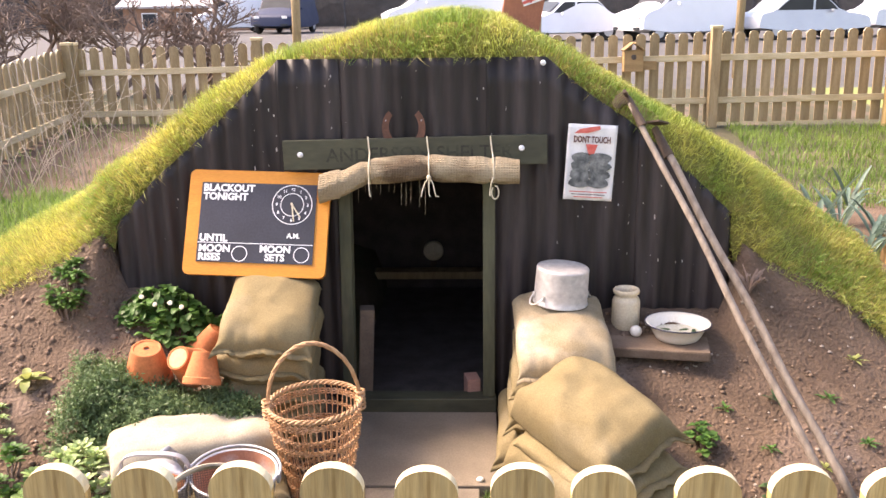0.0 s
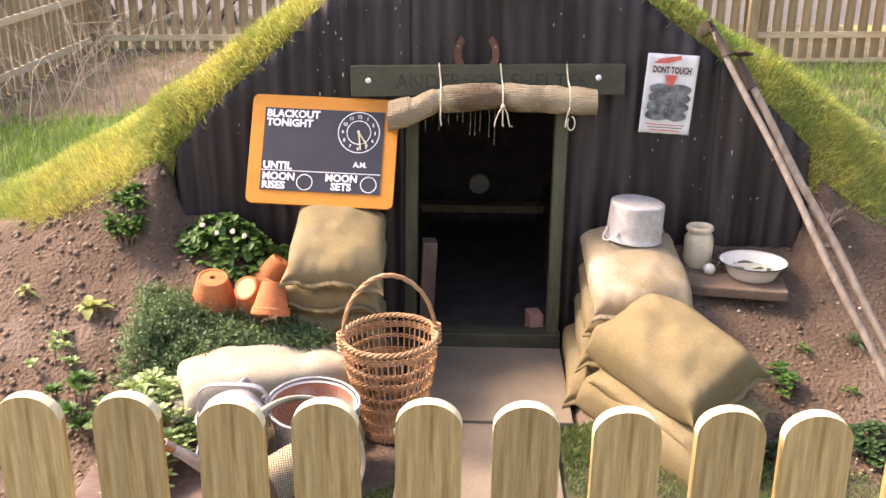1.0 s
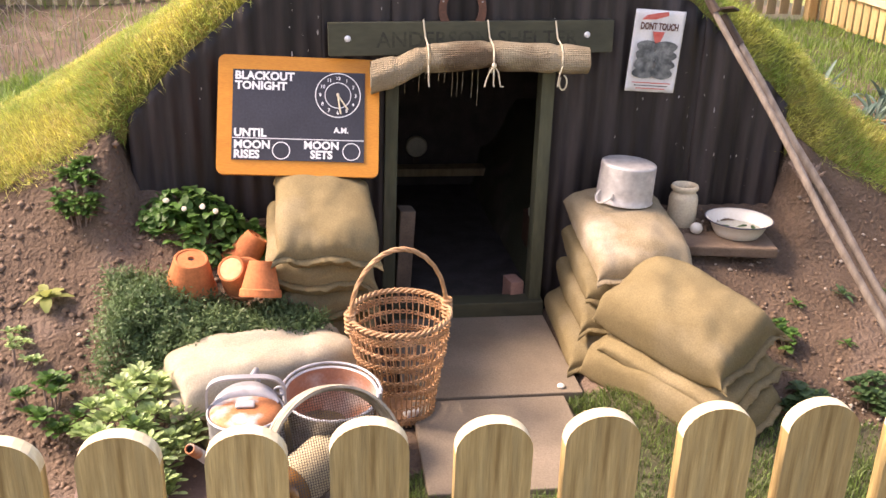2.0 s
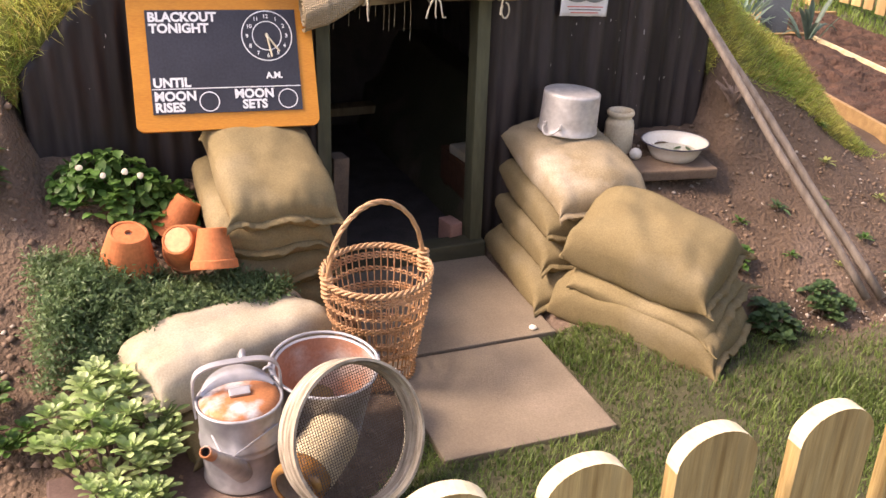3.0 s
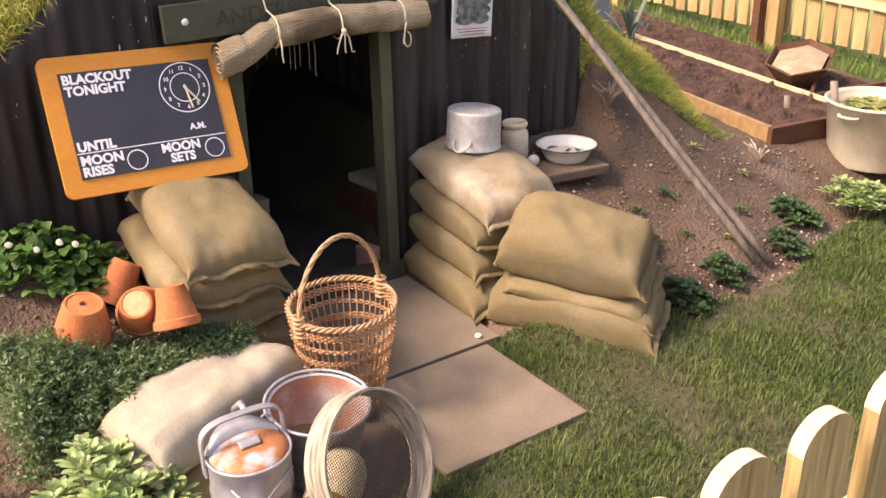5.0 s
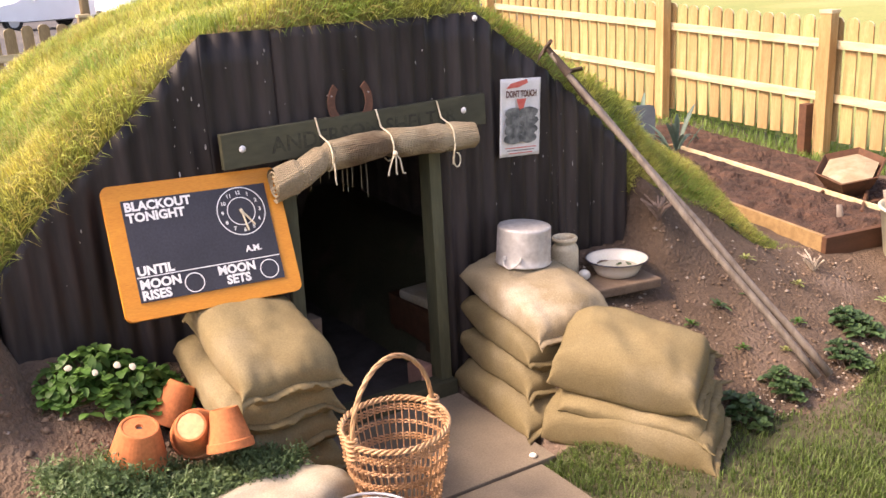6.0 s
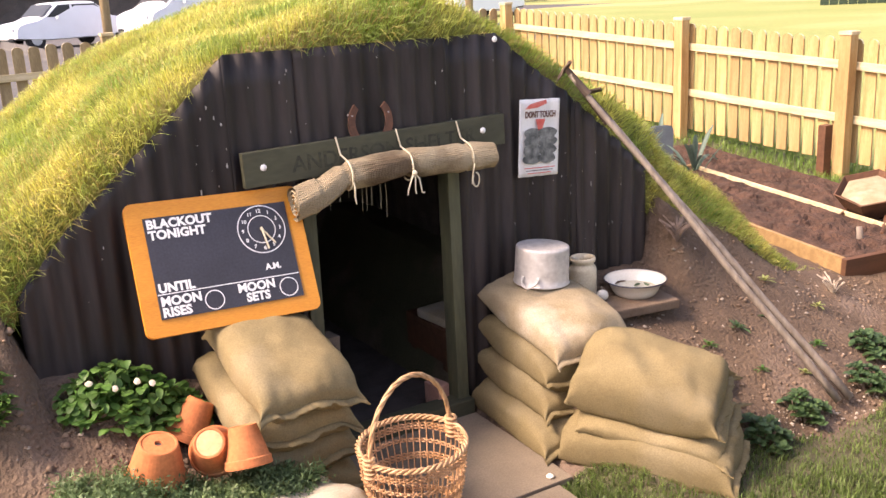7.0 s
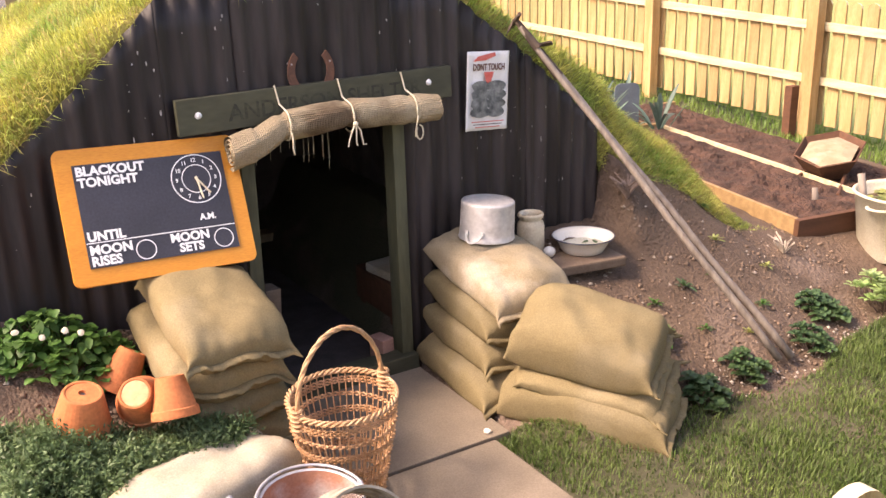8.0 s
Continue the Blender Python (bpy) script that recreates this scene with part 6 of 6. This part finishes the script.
part("wheel", lathe([(0.03, -0.03), (0.13, -0.03), (0.15, -0.015), (0.15, 0.015), (0.13, 0.03), (0.03, 0.03)], 28, m=pose(-0.42, 0, 0.10, 90, 0, 0)), RUBBER, barrow)
for s in (-1, 1):
    part("shaft", tube([(-0.42, s * 0.06, 0.10), (0.1, s * 0.18, 0.13), (0.85, s * 0.26, 0.26)], 0.018, 8), PLANK_DARK, barrow)
    part("leg", tube([(0.25, s * 0.2, 0.16), (0.32, s * 0.22, -0.06)], 0.015, 6), PLANK_DARK, barrow)

# ---- small things on fence and mound ----
bird = thing("bird_box", "small orange wooden bird box fixed to the fence", "bird box", pose(1.62, 9.93, 1.33))
part("body", box(0.20, 0.14, 0.22, None, 0.004), PLANK, bird)
part("roof", box(0.13, 0.2, 0.015, pose(-0.06, 0, 0.145, 0, -38, 0), 0.003), PLANK, bird)
part("roof", box(0.13, 0.2, 0.015, pose(0.06, 0, 0.145, 0, 38, 0), 0.003), PLANK, bird)
# flat dark disc stands for the shade in the entrance hole
part("entrance", lathe([(0.028, 0), (0, 0)], 16, m=pose(0, -0.0715, 0.04, 90, 0, 0)), DARK, bird)
part("perch_board", box(0.16, 0.03, 0.09, pose(0.17, 0, -0.05), 0.003), PLANK, bird)
flag = thing("painted_board", "red-brown board with a red and white flag pattern on the mound", "sign", pose(0.225, 4.95, 1.86, -8, 12, 8))
part("board", box(0.21, 0.02, 0.26, None, 0.006), mat("red_brown_paint", (0.34, 0.12, 0.06), (0.26, 0.09, 0.05), 8, 0.6), flag)
for x, z, a, m_ in ((-0.02, 0.10, 25, CHALK), (0.05, 0.09, -30, CHALK), (-0.02, 0.10, 25, RED_INK), (0.05, 0.09, -30, RED_INK)):
    part("stripe", box(0.13, 0.004, 0.035 if m_ is CHALK else 0.014, pose(x, -0.0125 if m_ is CHALK else -0.0145, z, 0, a, 0)), m_, flag)
part("stake", box(0.03, 0.02, 0.30, pose(0, 0.022, -0.18), 0.003), PLANK_DARK, flag)
spike = thing("dark_stake", "short dark stained stake beside the fence", "stake", pose(4.42, 5.62, 0.27))
part("stake", box(0.09, 0.07, 0.42, pose(0, 0, 0.2), 0.004), PLANK_DARK, spike)

# ---- beyond the fence ----


def car(label, x, y, yaw, l, w, h, paint, van=False):
    """A parked car: side profile drawn and given width, windows, wheels, lamps."""
    c = thing("car", label, "van" if van else "car", pose(x, y, land(x, y), 0, 0, yaw), "car park")
    if van:
        prof = [(-0.5, 0.14), (-0.5, 0.5), (-0.485, 0.95), (-0.46, 1.0), (0.10, 1.0), (0.17, 0.97), (0.30, 0.62), (0.46, 0.52), (0.5, 0.42), (0.5, 0.14)]
    else:
        prof = [(-0.5, 0.18), (-0.5, 0.5), (-0.46, 0.62), (-0.36, 0.66), (-0.25, 0.97), (-0.18, 1.0), (0.06, 1.0), (0.12, 0.97), (0.25, 0.64), (0.45, 0.56), (0.5, 0.44), (0.5, 0.18)]
    for _ in range(1):
        prof = [q for (a, b), (c_, d) in zip(prof, prof[1:] + prof[:1]) for q in ((a * 0.75 + c_ * 0.25, b * 0.75 + d * 0.25), (a * 0.25 + c_ * 0.75, b * 0.25 + d * 0.75))]
    bm = bmesh.new()
    secs = []
    for s in (-0.5, -0.485, -0.45, -0.36, -0.2, 0, 0.2, 0.36, 0.45, 0.485, 0.5):
        e = (2 * abs(s)) ** 6
        secs.append([bm.verts.new((px * l * (1 - 0.05 * (2 * s) ** 4), s * w * (1 - 0.14 * smooth((pz - 0.48) / 0.18)), (0.5 + (pz - 0.5) * (1 - 0.09 * e)) * h)) for px, pz in prof])
    for p, q in zip(secs, secs[1:]):
        for k in range(len(prof)):
            bm.faces.new((p[k], p[(k + 1) % len(prof)], q[(k + 1) % len(prof)], q[k]))
    bm.faces.new(secs[0][::-1])
    bm.faces.new(secs[-1])
    bmesh.ops.recalc_face_normals(bm, faces=bm.faces)
    for e in bm.edges:
        e.smooth = len(e.link_faces) < 2 or e.calc_face_angle() < 0.45
    part("body", bm, paint, c, smooth=True)

    def pane(name, pts):
        b_ = bmesh.new()
        b_.faces.new([b_.verts.new(p) for p in pts])
        part(name, b_, CAR_GLASS, c)
    for s in (-1, 1):
        yy = s * (w * 0.43 + 0.012)
        if van:
            pane("side_window", [(0.06 * l, yy, 0.66 * h), (0.25 * l, yy, 0.66 * h), (0.165 * l, yy, 0.92 * h), (0.06 * l, yy, 0.92 * h)])
        else:
            pane("side_window", [(-0.32 * l, yy, 0.68 * h), (-0.02 * l, yy, 0.68 * h), (-0.02 * l, yy, 0.93 * h), (-0.22 * l, yy, 0.93 * h)])
            pane("side_window", [(0.0, yy, 0.68 * h), (0.20 * l, yy, 0.68 * h), (0.10 * l, yy, 0.93 * h), (0.0, yy, 0.93 * h)])
        for fx in (-0.32, 0.32):
            wh = part("wheel", lathe([(0, -0.09), (0.28, -0.10), (0.31, -0.06), (0.31, 0.06), (0.28, 0.10), (0, 0.09)], 24, m=pose(fx * l, s * (w / 2 - 0.13), 0.31, 90, 0, 0)), RUBBER, c)
            part("hub", lathe([(0, 0), (0.17, 0.0), (0.18, -0.01)], 16, m=pose(fx * l, s * (w / 2 - 0.025), 0.31, 90 if s < 0 else -90, 0, 0)), SILVER_CAR, wh)
        part("bumper_strip", box(0.05, w * 0.40, 0.10, pose(0.492 * l, s * w * 0.22, 0.24 * h), 0.02), CAR_GLASS, c, "dark bumper grille")
        part("mirror", box(0.10, 0.14, 0.10, pose((0.16 if van else 0.13) * l, s * (w * 0.5 + 0.04), 0.66 * h), 0.03), paint, c)
        part("headlamp", box(0.06, 0.26, 0.12, pose(0.485 * l, s * w * 0.34, 0.44 * h), 0.02), CHALK, c, "clear headlamp")
    a, b_ = ((0.178, 0.95), (0.292, 0.645)) if van else ((0.128, 0.955), (0.243, 0.665))
    pane("windscreen", [(a[0] * l + 0.012, -0.38 * w, a[1] * h), (a[0] * l + 0.012, 0.38 * w, a[1] * h), (b_[0] * l + 0.012, 0.40 * w, b_[1] * h), (b_[0] * l + 0.012, -0.40 * w, b_[1] * h)])
    return c


car("white panel van parked beyond the garden fence", 6.8, 32.4, 205, 4.3, 1.75, 1.85, WHITE_CAR, True)
car("white hatchback parked beyond the fence", 3.1, 33.8, 200, 4.0, 1.7, 1.42, WHITE_CAR)
car("silver saloon parked beyond the fence", 11.1, 33.1, 15, 4.4, 1.75, 1.42, SILVER_CAR)
car("silver estate car parked beyond the fence", 15.5, 35.1, 20, 4.4, 1.75, 1.5, SILVER_CAR)
car("white panel van parked behind the mound", -1.2, 34.5, 190, 4.6, 1.8, 1.95, WHITE_CAR, True)
car("dark blue van parked beyond the fence", -9.35, 46.0, -98, 4.4, 2.0, 1.75, BLUE_CAR, True)
car("white car parked beyond the far fence", -12.4, 47.5, 200, 3.8, 1.75, 1.7, WHITE_CAR, True)
car("white saloon parked by the road", 19.2, 33.8, 15, 4.3, 1.75, 1.42, WHITE_CAR)
for x, y in ((-2.9, 15.0), (0.95, 15.5), (4.35, 16), (7.0, 15)):
    p = thing("round_post", "tall grey wooden post beyond the fence", "post", pose(x, y, land(x, y)), "posts by the road")
    part("pole", tube([(0, 0, 0), (0.02, 0, 1.5), (0.05, 0, 3.2)], 0.07, 10), GREY_WOOD, p, smooth=True)
net = thing("netting_fence", "dark mesh fence behind the parked cars", "fence", pose(0, 0, 0))
for k in range(14):
    x = -26 + k * 4.6
    part("post", tube([(x, 54, 0.6), (x, 54, 4.2)], 0.05, 8), MESH_DARK, net)
bm = bmesh.new()
for k in range(-230, 330):
    x = k * 0.12
    for d in (-1, 1):
        a, b_ = Vector((x, 54, 0.7)), Vector((x + d * 2.8 * 0.6, 54, 4.1))
        if -27 < x < 38:
            tube([a, b_], 0.014, 3, bm)
part("mesh", bm, MESH_DARK, net)
bankm = thing("hedge_bank", "dark brushy bank behind the car park", "hedge", kind="structure")
bm = bmesh.new()
g = [[bm.verts.new((-70 + 1.6 * i, 60 + 1.5 * noise.noise((i * 0.3, j, 0)), 0.4 + (0.9 + 0.3 * noise.noise((i * 0.5, 0, 3))) * j)) for j in range(5)] for i in range(70)]
for i in range(69):
    for j in range(4):
        bm.faces.new((g[i][j], g[i + 1][j], g[i + 1][j + 1], g[i][j + 1]))
part("brush", bm, mat("brown_brush", (0.10, 0.085, 0.075), (0.06, 0.055, 0.05), 2, 0.95, bump=0.8, fine=12, depth=0.1), bankm)
house = thing("low_building", "low brick building with a pale sheet roof", "building", pose(-15.5, 55, 0.0))
part("wall", box(9, 4, 2.2, pose(0, 0, 1.1)), BRICK, house)
part("roof", box(9.6, 2.6, 0.12, pose(0, -1.1, 2.45, 18, 0, 0)), ROOF, house)
part("roof", box(9.6, 2.6, 0.12, pose(0, 1.1, 2.45, -18, 0, 0)), ROOF, house)
for x in (-3, -1, 1, 3):
    wnd = part("window", box(0.9, 0.08, 0.9, pose(x, -2.0, 1.3)), CHALK, house)
    part("pane", box(0.78, 0.04, 0.78, pose(x, -2.04, 1.3)), CAR_GLASS, wnd)
shed = thing("green_shed", "dark green boarded shed across the field", "shed", pose(27.5, 21.0, 0.55, 0, 0, -50))
for k in range(14):
    part("board", box(0.28, 0.04, 2.0, pose(-1.95 + 0.3 * k, 0, 1.0)), mat("dark_green_boards", (0.03, 0.055, 0.035), (0.02, 0.04, 0.025), 3, 0.8) if k == 0 else bpy.data.materials["dark_green_boards"], shed)
part("roof", box(4.5, 2.4, 0.1, pose(0, 1.1, 2.1, 6, 0, 0)), ROOF, shed)


def bare_tree(label, x, y, h, seed, spread=1.0):
    """Leafless tree: forked limbs down to twigs."""
    rnd = random.Random(seed)
    t = thing("bare_tree", label, "tree", pose(x, y, land(x, y)))
    trunk, twigs = bmesh.new(), bmesh.new()

    def grow(p, d, ln, r, depth):
        q = p + d * ln * 0.5 + Vector((rnd.gauss(0, 0.05), rnd.gauss(0, 0.05), 0)) * ln
        e = q + (d + Vector((rnd.gauss(0, 0.2), rnd.gauss(0, 0.2), rnd.gauss(0, 0.1)))).normalized() * ln * 0.5
        tube([p, q, e], r, 6 if depth > 3 else 4, trunk if depth > 3 else twigs, taper=lambda k: 1 - 0.35 * k)
        if depth:
            for _ in range(3 if depth > 1 else 4):
                nd = (d + Vector((rnd.gauss(0, 0.55 * spread), rnd.gauss(0, 0.55 * spread), rnd.gauss(0.05, 0.3)))).normalized()
                grow(e if rnd.random() < 0.7 else q, nd, ln * rnd.uniform(0.6, 0.82), r * 0.64, depth - 1)
    for k in range(5):
        grow(Vector((0.25 * (k - 2), 0, 0)), Vector((rnd.gauss(0, 0.45), rnd.gauss(0, 0.3), 1)).normalized(), h * 0.19, 0.05, 5)
    part("trunk", trunk, TWIG, t)
    tagged(part("twigs", twigs, TWIG, t), kind="stuff")


bare_tree("leafless dark shrubby tree beyond the side fence", -5.6, 13.0, 3.4, 3, 1.2)
bare_tree("leafless brushy tree in the far corner", -8.0, 14.5, 3.2, 5, 1.2)
bare_tree("leafless thorny bush beyond the back fence", -4.1, 12.6, 2.9, 8, 1.3)
bare_tree("leafless thorny bush by the fence corner", -6.9, 12.2, 2.7, 9, 1.3)
bare_tree("leafless tangled bush beyond the side fence", -10.0, 16.0, 3.2, 10, 1.3)
